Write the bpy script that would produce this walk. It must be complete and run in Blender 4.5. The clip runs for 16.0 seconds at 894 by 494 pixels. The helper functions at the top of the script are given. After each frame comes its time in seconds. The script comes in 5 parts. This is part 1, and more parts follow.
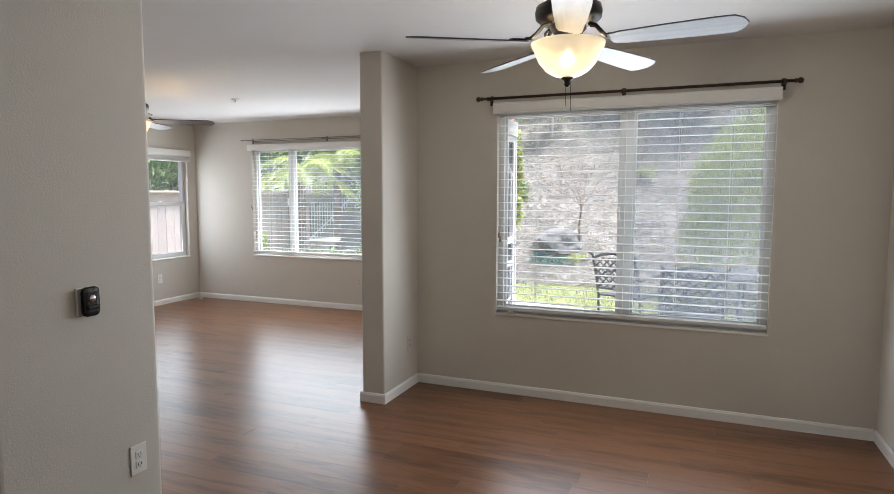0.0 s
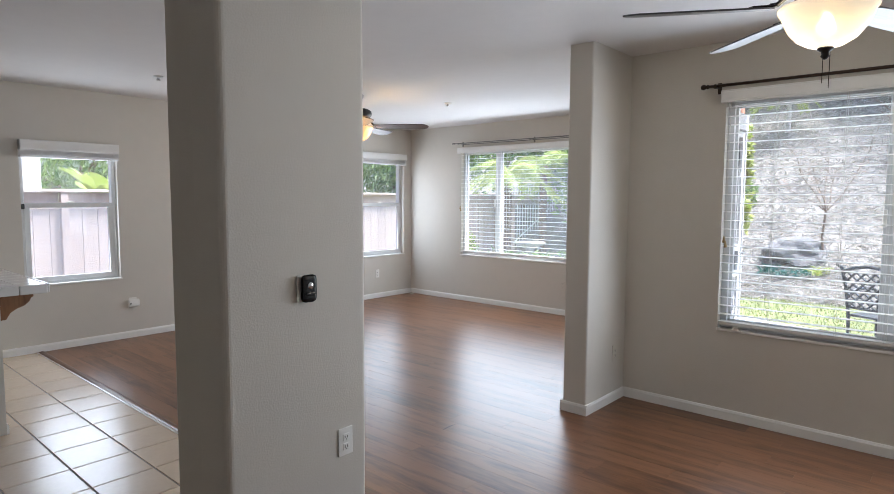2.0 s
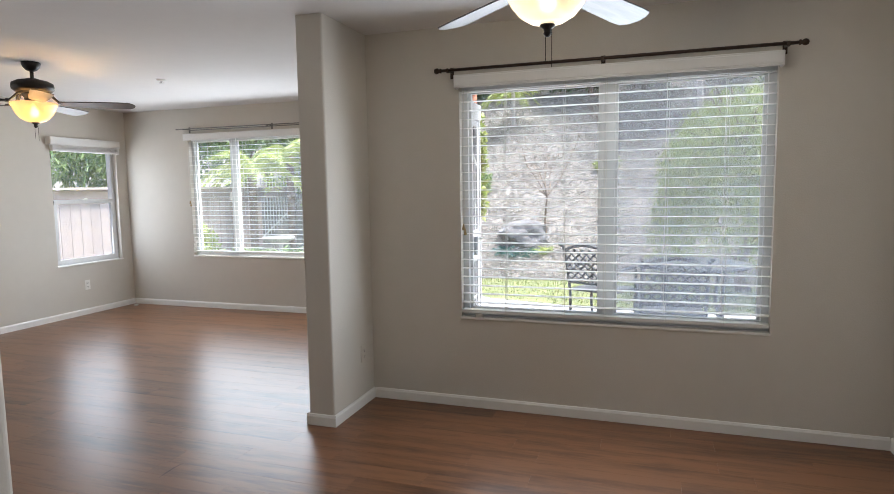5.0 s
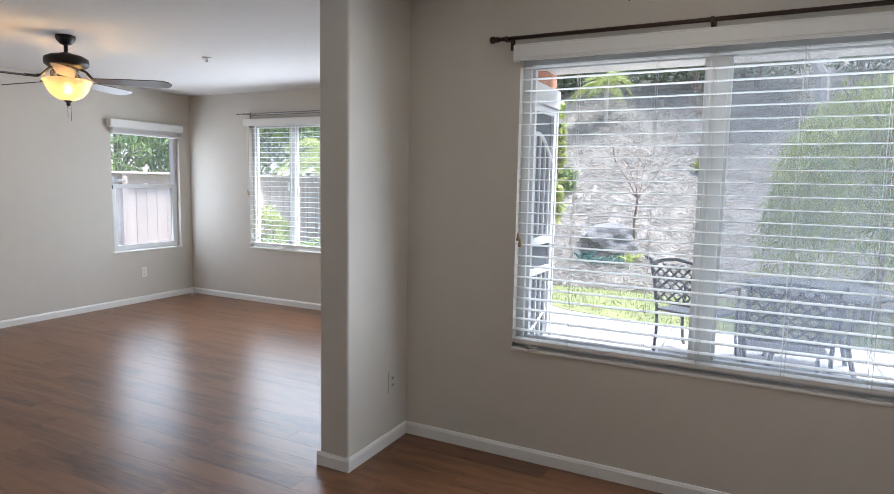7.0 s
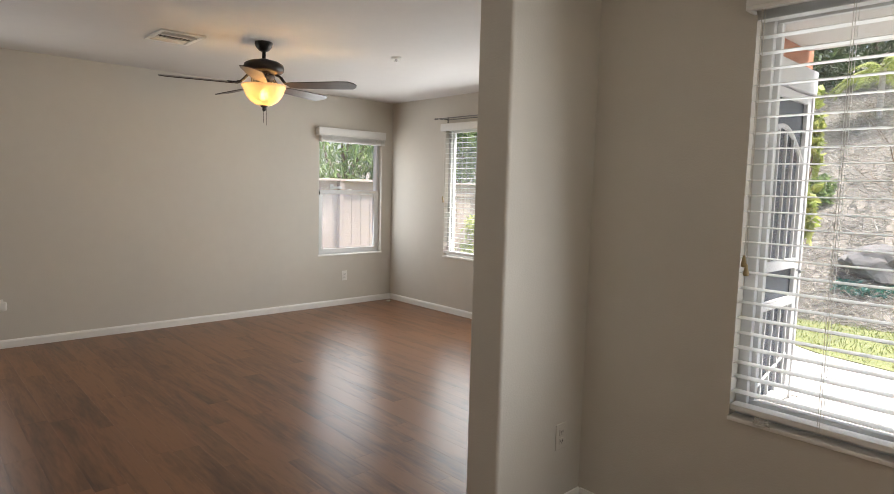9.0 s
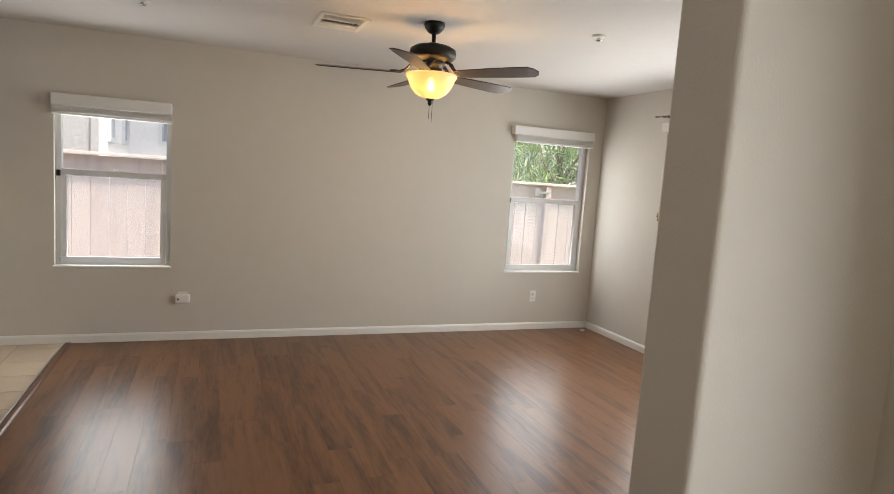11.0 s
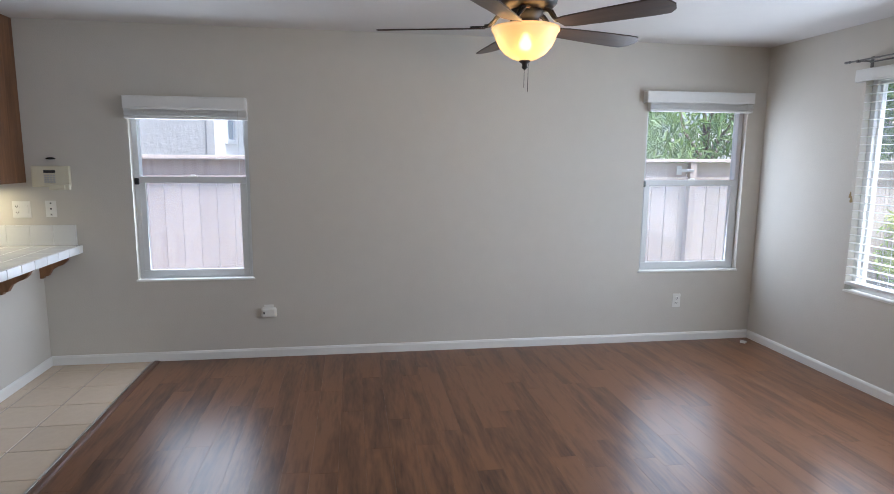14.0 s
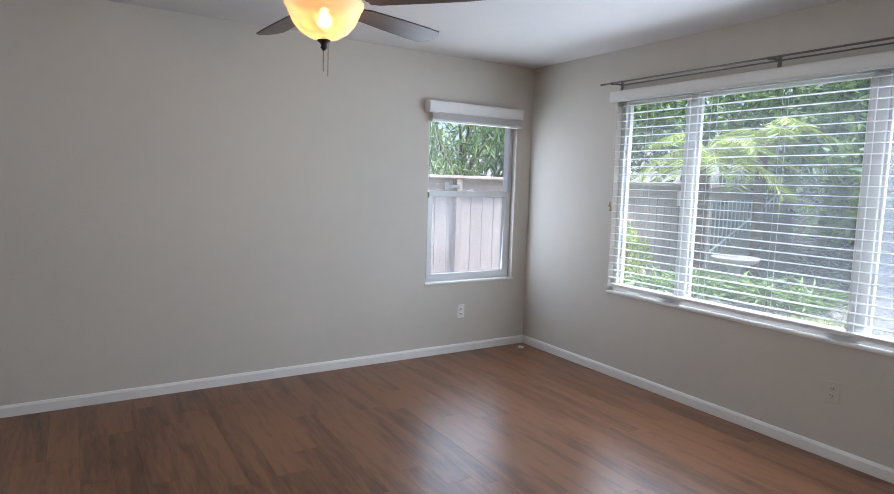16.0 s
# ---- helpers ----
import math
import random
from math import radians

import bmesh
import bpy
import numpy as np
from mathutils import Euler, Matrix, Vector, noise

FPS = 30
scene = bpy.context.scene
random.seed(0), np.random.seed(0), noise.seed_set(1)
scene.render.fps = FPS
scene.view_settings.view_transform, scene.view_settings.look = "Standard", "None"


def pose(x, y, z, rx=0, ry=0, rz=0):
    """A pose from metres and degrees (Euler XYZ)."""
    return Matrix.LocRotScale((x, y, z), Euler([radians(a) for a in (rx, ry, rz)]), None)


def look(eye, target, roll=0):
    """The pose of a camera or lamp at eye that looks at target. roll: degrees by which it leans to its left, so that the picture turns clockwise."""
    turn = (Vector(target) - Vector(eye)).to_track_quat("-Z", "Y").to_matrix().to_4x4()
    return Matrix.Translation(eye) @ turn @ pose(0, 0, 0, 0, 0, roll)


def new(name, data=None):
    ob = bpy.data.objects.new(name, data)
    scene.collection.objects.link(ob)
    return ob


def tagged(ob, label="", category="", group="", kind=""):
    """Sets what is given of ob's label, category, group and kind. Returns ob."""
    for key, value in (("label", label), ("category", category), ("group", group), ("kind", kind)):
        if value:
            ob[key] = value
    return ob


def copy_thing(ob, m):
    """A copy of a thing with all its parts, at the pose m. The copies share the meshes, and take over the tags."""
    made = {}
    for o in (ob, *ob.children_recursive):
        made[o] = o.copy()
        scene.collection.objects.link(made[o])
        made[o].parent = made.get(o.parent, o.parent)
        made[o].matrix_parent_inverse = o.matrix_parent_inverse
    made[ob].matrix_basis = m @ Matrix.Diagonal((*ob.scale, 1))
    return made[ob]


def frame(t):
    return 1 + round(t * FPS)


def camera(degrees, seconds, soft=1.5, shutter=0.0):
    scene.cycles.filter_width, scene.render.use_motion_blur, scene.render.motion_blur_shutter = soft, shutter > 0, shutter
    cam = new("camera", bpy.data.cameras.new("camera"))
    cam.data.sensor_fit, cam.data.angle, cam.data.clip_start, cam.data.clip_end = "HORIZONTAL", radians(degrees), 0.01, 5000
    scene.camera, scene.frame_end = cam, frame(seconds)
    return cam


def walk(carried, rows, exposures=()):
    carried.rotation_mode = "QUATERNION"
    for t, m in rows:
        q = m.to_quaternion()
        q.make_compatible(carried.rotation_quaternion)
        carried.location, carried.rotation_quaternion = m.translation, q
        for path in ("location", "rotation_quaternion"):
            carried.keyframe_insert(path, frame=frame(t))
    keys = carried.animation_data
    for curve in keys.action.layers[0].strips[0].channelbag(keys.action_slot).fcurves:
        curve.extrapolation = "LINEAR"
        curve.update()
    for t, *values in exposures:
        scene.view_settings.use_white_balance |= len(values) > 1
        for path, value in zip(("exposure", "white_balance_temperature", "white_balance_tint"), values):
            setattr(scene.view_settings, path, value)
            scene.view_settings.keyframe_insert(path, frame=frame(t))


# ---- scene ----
cam = camera(73.0, 16.0, soft=0.8)
PATH = [
    (0, (0.07, -0.497, 1.483), (-0.68, 1.349, 1.307), 0.1),
    (0.5, (0.119, -0.481, 1.483), (-0.877, 1.245, 1.313), 0.4),
    (1, (0.073, -0.425, 1.466), (-1.098, 1.189, 1.306), 0.6),
    (1.5, (0.018, -0.381, 1.452), (-1.261, 1.149, 1.294), 0.4),
    (2, (-0.006, -0.369, 1.447), (-1.324, 1.127, 1.283), 0.3),
    (2.5, (0.016, -0.373, 1.445), (-1.277, 1.144, 1.271), 0.1),
    (3, (0.07, -0.396, 1.449), (-1.13, 1.194, 1.262), -0.1),
    (3.5, (0.09, -0.359, 1.46), (-0.966, 1.327, 1.257), -0.4),
    (4, (0.026, -0.251, 1.481), (-0.841, 1.538, 1.263), -0.9),
    (4.5, (-0.093, -0.169, 1.438), (-0.762, 1.706, 1.243), -1.1),
    (4.7, (-0.103, -0.087, 1.435), (-0.736, 1.8, 1.24), -0.9),
    (6.8, (-0.185, 0.758, 1.457), (-1.022, 2.562, 1.245), 0.8),
    (7, (-0.175, 0.825, 1.453), (-1.073, 2.599, 1.24), 1.1),
    (7.5, (-0.172, 0.994, 1.445), (-1.233, 2.676, 1.227), 2.1),
    (8, (-0.234, 1.167, 1.444), (-1.434, 2.752, 1.225), 2.5),
    (8.5, (-0.311, 1.302, 1.464), (-1.641, 2.779, 1.244), 1.9),
    (9, (-0.38, 1.481, 1.416), (-1.842, 2.832, 1.223), 1.5),
    (9.5, (-0.456, 1.662, 1.416), (-2.034, 2.876, 1.222), 2.0),
    (10, (-0.632, 1.861, 1.455), (-2.306, 2.938, 1.25), 2.9),
    (12.3, (-1.322, 2.601, 1.546), (-3.272, 2.941, 1.263), 2.8),
    (12.5, (-1.327, 2.578, 1.552), (-3.281, 2.889, 1.259), 2.3),
    (13, (-1.401, 2.553, 1.551), (-3.36, 2.829, 1.257), 1.4),
    (13.5, (-1.65, 2.659, 1.547), (-3.61, 2.923, 1.249), 0.8),
    (14, (-1.809, 2.741, 1.544), (-3.763, 3.046, 1.246), 0.5),
    (14.5, (-1.895, 2.719, 1.514), (-3.824, 3.165, 1.234), 1.3),
    (15, (-2.027, 2.604, 1.473), (-3.89, 3.287, 1.221), 1.2),
    (15.5, (-2.148, 2.582, 1.441), (-3.929, 3.463, 1.211), 0.6),
    (16, (-2.238, 2.663, 1.434), (-3.928, 3.713, 1.221), 1.7),
]
EXPOSURES = [(0.0, 1.81, 6050, 10), (0.5, 1.85, 5900, 10), (2.0, 1.95, 5700, 10), (3.0, 2.05, 5800, 10), (3.5, 2.03, 6300, 10), (4.5, 1.87, 6100, 10), (7.0, 1.79, 5700, 10), (8.0, 1.69, 6200, 10), (9.0, 1.61, 6600, 10), (10.0, 1.80, 7250, 10), (12.5, 1.63, 5580, 10), (14.0, 1.65, 5450, 10), (16.0, 1.53, 5500, 10)]
walk(cam, [(t, look(eye, target, roll)) for t, eye, target, roll in PATH], EXPOSURES)

# ---- world and light ----
world = bpy.data.worlds.new("world")
scene.world = world
world.use_nodes = True
wn = world.node_tree
sky = wn.nodes.new("ShaderNodeTexSky")
sky.sky_type, sky.sun_disc = "NISHITA", False
sky.sun_elevation, sky.sun_rotation = radians(69), radians(50)
sky.air_density, sky.dust_density, sky.ozone_density = 1.0, 4.0, 1.0
wn.links.new(sky.outputs["Color"], wn.nodes["Background"].inputs["Color"])
wn.nodes["Background"].inputs["Strength"].default_value = 0.15
sun_data = bpy.data.lights.new("sun", "SUN")
sun_data.energy, sun_data.angle, sun_data.color = 4.0, radians(14), (1.0, 0.97, 0.93)
sun = new("sun", sun_data)
sun.matrix_world = look((0, 0, 20), (-4.1, -3.5, 6))


def window_light(x, y, z, w, h, target, watts):
    """An unseen area lamp added at a window to stand in for the sky's light."""
    d = bpy.data.lights.new("window_light", "AREA")
    d.shape, d.size, d.size_y, d.energy, d.color = "RECTANGLE", w, h, watts, (0.93, 0.97, 1.0)
    new("window_light", d).matrix_world = look((x, y, z), target)


window_light(-0.365, 3.60, 1.35, 1.7, 1.3, (-0.365, 0.04, 0.85), 8)
window_light(-4.2, 5.98, 1.35, 2.4, 1.3, (-4.2, 0, 0.51), 12)
# two extra lamps added behind the blinds to brighten the slats
window_light(-0.365, 3.80, 1.35, 1.7, 1.3, (-0.365, 0, 1.35), 4)
window_light(-4.2, 6.174, 1.35, 2.4, 1.3, (-4.2, 0, 1.35), 6)
window_light(-6.495, 1.58, 1.25, 0.72, 1.15, (0, 1.58, 1.0), 4.5)
window_light(-6.495, 5.525, 1.28, 0.78, 1.2, (0, 5.525, 1.0), 3.6)

# ---- materials ----


def material(name, color, rough=0.5, metal=0.0, vary=0.06, scale=6.0, bump=0.0, bump_scale=60.0, spec=0.5, per_object=0.0, stretch=(1, 1, 1)):
    """A painted, stone, cloth or metal surface with two scales of variation and a fine relief."""
    m = bpy.data.materials.new(name)
    m.use_nodes = True
    nt = m.node_tree
    b = nt.nodes["Principled BSDF"]
    b.inputs["Roughness"].default_value, b.inputs["Metallic"].default_value = rough, metal
    b.inputs["Specular IOR Level"].default_value = spec
    tc = nt.nodes.new("ShaderNodeTexCoord")
    mp = nt.nodes.new("ShaderNodeMapping")
    mp.inputs["Scale"].default_value = stretch
    nt.links.new(tc.outputs["Object"], mp.inputs["Vector"])
    big, small = nt.nodes.new("ShaderNodeTexNoise"), nt.nodes.new("ShaderNodeTexNoise")
    big.inputs["Scale"].default_value, small.inputs["Scale"].default_value = scale, scale * 9
    big.inputs["Detail"].default_value = small.inputs["Detail"].default_value = 4
    for n in (big, small):
        nt.links.new(mp.outputs["Vector"], n.inputs["Vector"])
    add = nt.nodes.new("ShaderNodeMath")
    add.operation = "MULTIPLY_ADD"
    add.inputs[1].default_value = 0.5
    nt.links.new(small.outputs["Fac"], add.inputs[0])
    nt.links.new(big.outputs["Fac"], add.inputs[2])
    last = add.outputs[0]
    if per_object:
        oi = nt.nodes.new("ShaderNodeObjectInfo")
        pa = nt.nodes.new("ShaderNodeMath")
        pa.operation, pa.inputs[1].default_value = "MULTIPLY_ADD", per_object
        nt.links.new(oi.outputs["Random"], pa.inputs[0])
        nt.links.new(last, pa.inputs[2])
        last = pa.outputs[0]
    ramp = nt.nodes.new("ShaderNodeMapRange")
    ramp.inputs["From Min"].default_value, ramp.inputs["From Max"].default_value = 0.45, 1.05 + per_object
    ramp.inputs["To Min"].default_value, ramp.inputs["To Max"].default_value = 1 - vary, 1 + vary
    nt.links.new(last, ramp.inputs["Value"])
    mul = nt.nodes.new("ShaderNodeVectorMath")
    mul.operation = "SCALE"
    mul.inputs[0].default_value = color
    nt.links.new(ramp.outputs["Result"], mul.inputs["Scale"])
    nt.links.new(mul.outputs[0], b.inputs["Base Color"])
    if bump:
        n3 = nt.nodes.new("ShaderNodeTexNoise")
        n3.inputs["Scale"].default_value, n3.inputs["Detail"].default_value = bump_scale, 3
        nt.links.new(mp.outputs["Vector"], n3.inputs["Vector"])
        bp = nt.nodes.new("ShaderNodeBump")
        bp.inputs["Strength"].default_value, bp.inputs["Distance"].default_value = bump, 0.01
        nt.links.new(n3.outputs["Fac"], bp.inputs["Height"])
        nt.links.new(bp.outputs["Normal"], b.inputs["Normal"])
    return m


def wood(name, dark, light, rough, grain=(1.6, 26, 26), per_object=0.5, bump=0.05, spec=0.5, knots=1.0):
    """Wood with grain along x, tinted board by board."""
    m = bpy.data.materials.new(name)
    m.use_nodes = True
    nt = m.node_tree
    b = nt.nodes["Principled BSDF"]
    b.inputs["Roughness"].default_value, b.inputs["Specular IOR Level"].default_value = rough, spec
    tc, mp, oi = nt.nodes.new("ShaderNodeTexCoord"), nt.nodes.new("ShaderNodeMapping"), nt.nodes.new("ShaderNodeObjectInfo")
    mp.inputs["Scale"].default_value = grain
    off = nt.nodes.new("ShaderNodeVectorMath")
    off.operation, off.inputs[1].default_value = "MULTIPLY_ADD", (40, 17, 9)
    rnd = nt.nodes.new("ShaderNodeCombineXYZ")
    for i in range(3):
        nt.links.new(oi.outputs["Random"], rnd.inputs[i])
    nt.links.new(rnd.outputs[0], off.inputs[0])
    nt.links.new(tc.outputs["Object"], mp.inputs["Vector"])
    nt.links.new(mp.outputs["Vector"], off.inputs[2])
    n1, n2 = nt.nodes.new("ShaderNodeTexNoise"), nt.nodes.new("ShaderNodeTexNoise")
    n1.inputs["Scale"].default_value, n1.inputs["Detail"].default_value, n1.inputs["Distortion"].default_value = 0.9, 6, 0.6
    n2.inputs["Scale"].default_value, n2.inputs["Detail"].default_value = 5.0, 5
    for n in (n1, n2):
        nt.links.new(off.outputs[0], n.inputs["Vector"])
    mix = nt.nodes.new("ShaderNodeMath")
    mix.operation, mix.inputs[1].default_value = "MULTIPLY_ADD", 0.4 * knots
    nt.links.new(n2.outputs["Fac"], mix.inputs[0])
    nt.links.new(n1.outputs["Fac"], mix.inputs[2])
    per = nt.nodes.new("ShaderNodeMath")
    per.operation, per.inputs[1].default_value = "MULTIPLY_ADD", per_object
    nt.links.new(oi.outputs["Random"], per.inputs[0])
    nt.links.new(mix.outputs[0], per.inputs[2])
    ramp = nt.nodes.new("ShaderNodeValToRGB")
    ramp.color_ramp.elements[0].position, ramp.color_ramp.elements[1].position = 0.5, 1.05
    ramp.color_ramp.elements[0].color, ramp.color_ramp.elements[1].color = (*dark, 1), (*light, 1)
    nt.links.new(per.outputs[0], ramp.inputs["Fac"])
    nt.links.new(ramp.outputs["Color"], b.inputs["Base Color"])
    bp = nt.nodes.new("ShaderNodeBump")
    bp.inputs["Strength"].default_value, bp.inputs["Distance"].default_value = bump, 0.004
    nt.links.new(n2.outputs["Fac"], bp.inputs["Height"])
    nt.links.new(bp.outputs["Normal"], b.inputs["Normal"])
    return m


WALL = material("wall_paint", (0.61, 0.578, 0.52), 0.75, vary=0.03, scale=1.2, bump=0.12, bump_scale=140, spec=0.25)
CEIL = material("ceiling_paint", (0.72, 0.70, 0.68), 0.85, vary=0.03, scale=1.0, bump=0.15, bump_scale=120, spec=0.2)
TRIM = material("trim_paint", (0.80, 0.79, 0.76), 0.4, vary=0.03, scale=3)
VINYL = material("window_vinyl", (0.66, 0.67, 0.67), 0.35, vary=0.02)
PLANK = wood("laminate", (0.046, 0.018, 0.009), (0.195, 0.090, 0.042), 0.31, grain=(1.6, 13, 13), per_object=0.20, bump=0.02, spec=0.42, knots=1.5)
SUBFLOOR = material("plank_joint", (0.07, 0.032, 0.018), 0.5)
TILE = material("ceramic_tile", (0.60, 0.485, 0.365), 0.26, vary=0.10, scale=3.5, bump=0.05, bump_scale=20, per_object=0.25)
GROUT = material("grout", (0.26, 0.25, 0.235), 0.9, vary=0.15, scale=20, bump=0.2)

# ---- helpers ----


def box(bm, x0, x1, y0, y1, z0, z1, bevel=0.0, segments=2):
    """A box from corner to corner, its edges rounded by bevel."""
    m = Matrix.Translation(((x0 + x1) / 2, (y0 + y1) / 2, (z0 + z1) / 2)) @ Matrix.Diagonal((abs(x1 - x0), abs(y1 - y0), abs(z1 - z0), 1))
    r = bmesh.ops.create_cube(bm, size=1, matrix=m)
    if bevel:
        es = list({e for v in r["verts"] for e in v.link_edges})
        bmesh.ops.bevel(bm, geom=es, offset=bevel, segments=segments, profile=0.5, affect="EDGES")
    return bm


def boxes(*rows, bevel=0.0):
    bm = bmesh.new()
    for r in rows:
        box(bm, *r, bevel=bevel)
    return bm


def mesh_of(name, bm, mat, smooth=False):
    me = bpy.data.meshes.new(name)
    bm.to_mesh(me)
    bm.free()
    if mat:
        me.materials.append(mat)
    if smooth:
        for p in me.polygons:
            p.use_smooth = True
    return me


def thing(name, label, category, at=(0, 0, 0), turn=0, group="", kind=""):
    """An empty at the base of a thing, to carry its parts."""
    ob = new(name)
    ob.empty_display_size = 0.05
    ob.matrix_world = pose(*at, 0, 0, turn)
    return tagged(ob, label, category, group, kind)


def part(name, bm, mat, parent, label="", smooth=False):
    """One mesh as a part of a thing, in the thing's own coordinates."""
    ob = new(name, mesh_of(name, bm, mat, smooth))
    ob.parent = parent
    if label:
        ob["label"] = label
    return ob


def solid(name, bm, mat, label, category, kind="", group="", smooth=False):
    """A thing or piece of the setting that is one mesh."""
    return tagged(new(name, mesh_of(name, bm, mat, smooth)), label, category, group, kind)


# ---- structure ----
CEILING = 2.44
FAR, LIV, DIN, SIDE, INNER, RIGHT, BACK = -6.455, 6.125, 3.75, -1.905, -2.08, 1.14, -2.6
WING = 3.190  # free end of the wing wall
T = 0.15
EDGE = 1.27  # where planks meet tiles


def wall_x(name, x0, x1, y0, y1, holes, label, mat=WALL):
    """A wall that runs along y, with openings (y0, y1, z0, z1)."""
    bm, at = bmesh.new(), y0
    for a, b, z0, z1 in holes:
        box(bm, x0, x1, at, a, 0, CEILING)
        if z0 > 0:
            box(bm, x0, x1, a, b, 0, z0)
        box(bm, x0, x1, a, b, z1, CEILING)
        at = b
    box(bm, x0, x1, at, y1, 0, CEILING)
    bmesh.ops.remove_doubles(bm, verts=bm.verts, dist=1e-4)
    return solid(name, bm, mat, label, "wall", "structure")


def wall_y(name, y0, y1, x0, x1, holes, label, mat=WALL):
    """A wall that runs along x, with openings (x0, x1, z0, z1)."""
    bm, at = bmesh.new(), x0
    for a, b, z0, z1 in holes:
        box(bm, at, a, y0, y1, 0, CEILING)
        if z0 > 0:
            box(bm, a, b, y0, y1, 0, z0)
        box(bm, a, b, y0, y1, z1, CEILING)
        at = b
    box(bm, at, x1, y0, y1, 0, CEILING)
    bmesh.ops.remove_doubles(bm, verts=bm.verts, dist=1e-4)
    return solid(name, bm, mat, label, "wall", "structure")


WIN_L, WIN_R = (1.175, 1.990, 0.620, 1.870), (5.085, 5.965, 0.606, 1.995)
WIN_LIV, WIN_DIN = (-5.468, -2.95, 0.645, 2.10), (-1.262, 0.533, 0.598, 2.085)
wall_x("wall_far", FAR - T, FAR, BACK - T, LIV + T, [WIN_L, WIN_R], "beige painted living room wall with two small windows")
wall_y("wall_living", LIV, LIV + T, FAR, INNER, [WIN_LIV], "beige painted wall with a wide window")
wall_y("wall_dining", DIN, DIN + T, SIDE, RIGHT, [WIN_DIN], "beige painted dining wall with a wide window")
wall_x("wall_patio", INNER, SIDE, DIN, LIV + T, [], "beige painted wall beside the patio")
wall_x("wall_right", RIGHT, RIGHT + T, BACK - T, DIN + T, [], "plain beige painted dining wall")
wall_y("wall_back", BACK - T, BACK, FAR, RIGHT, [], "plain beige painted wall at the back")


def column(name, pts, z1, bevel, label, limit=99):
    bm = bmesh.new()
    lo = [bm.verts.new((x, y, 0)) for x, y in pts]
    hi = [bm.verts.new((x, y, z1)) for x, y in pts]
    n = len(pts)
    bm.faces.new(lo[::-1]), bm.faces.new(hi)
    for i in range(n):
        bm.faces.new((lo[i], lo[(i + 1) % n], hi[(i + 1) % n], hi[i]))
    bmesh.ops.recalc_face_normals(bm, faces=bm.faces)
    es = [e for e in bm.edges if abs(e.verts[0].co.z - e.verts[1].co.z) > 1 and e.verts[0].co.y < limit]
    bmesh.ops.bevel(bm, geom=es, offset=bevel, segments=5, profile=0.5, affect="EDGES")
    return solid(name, bm, WALL, label, "wall", "structure")


column("wall_wing", [(INNER, WING), (SIDE, WING), (SIDE, DIN), (INNER, DIN)], CEILING, 0.014, "beige wing wall with rounded corners", 3.5)
column("wall_stub", [(SIDE, 0.645), (SIDE, 1.28), (-2.53, 1.28), (-2.53, 0.75), (-2.11, 0.75), (-2.11, 0.645)], CEILING, 0.026, "beige stub wall with rounded corners")
solid("ceiling", boxes((FAR - T, RIGHT + T, BACK - T, LIV + T, CEILING, CEILING + 0.15)), CEIL, "off-white painted ceiling", "ceiling", "structure")

# ---- more materials ----
BLIND = material("blind_slat", (0.76, 0.755, 0.735), 0.45, vary=0.03, scale=4)
SLAT = material("thin_vinyl_slat", (0.80, 0.80, 0.785), 0.45, vary=0.03, scale=4)
_nt = SLAT.node_tree
_tr, _mix = _nt.nodes.new("ShaderNodeBsdfTranslucent"), _nt.nodes.new("ShaderNodeMixShader")
_tr.inputs["Color"].default_value, _mix.inputs["Fac"].default_value = (0.90, 0.90, 0.88, 1), 0.42
_nt.links.new(_nt.nodes["Principled BSDF"].outputs[0], _mix.inputs[1])
_nt.links.new(_tr.outputs[0], _mix.inputs[2])
_nt.links.new(_mix.outputs[0], _nt.nodes["Material Output"].inputs["Surface"])
BRONZE = material("oil_rubbed_bronze", (0.022, 0.018, 0.015), 0.42, metal=0.4, vary=0.2, scale=12)
BLADE = wood("walnut_blade", (0.035, 0.020, 0.014), (0.085, 0.050, 0.034), 0.38, grain=(3, 30, 30), per_object=0.1)
# lighter blade copy: the window light's sheen is put into its colour
BLADE_SHEEN = wood("window_sheen_blade", (0.085, 0.085, 0.09), (0.15, 0.15, 0.155), 0.28, grain=(3, 30, 30), per_object=0.05)
ROD_BROWN = material("brown_rod", (0.05, 0.032, 0.022), 0.4, metal=0.5, vary=0.15, scale=15)
ROD_GREY = material("pewter_rod", (0.20, 0.19, 0.18), 0.4, metal=0.7, vary=0.1, scale=15)
PLASTIC = material("white_plastic", (0.80, 0.79, 0.75), 0.35, vary=0.02)
IVORY = material("ivory_plastic", (0.68, 0.64, 0.50), 0.4, vary=0.04)
BLACK = material("black_plastic", (0.012, 0.012, 0.013), 0.25, vary=0.1)
DARK_HOLE = material("dark_slot", (0.03, 0.03, 0.03), 0.7)
CORD = material("cord", (0.62, 0.60, 0.55), 0.8)
BRASSY = material("tassel_wood", (0.35, 0.26, 0.12), 0.5)
CHROME = material("chrome", (0.75, 0.75, 0.76), 0.12, metal=1.0, vary=0.02)
STEEL = material("brushed_steel", (0.55, 0.55, 0.55), 0.28, metal=1.0, vary=0.06, scale=20)
OAK = wood("oak_cabinet", (0.085, 0.036, 0.014), (0.21, 0.098, 0.040), 0.40, grain=(24, 24, 2.0), per_object=0.12)
OAK_BRACKET = wood("oak_bracket", (0.14, 0.060, 0.024), (0.27, 0.13, 0.055), 0.42, grain=(18, 18, 3), per_object=0.1)
WHITE_TILE = material("white_tile", (0.76, 0.76, 0.75), 0.16, vary=0.03, scale=5, per_object=0.1)
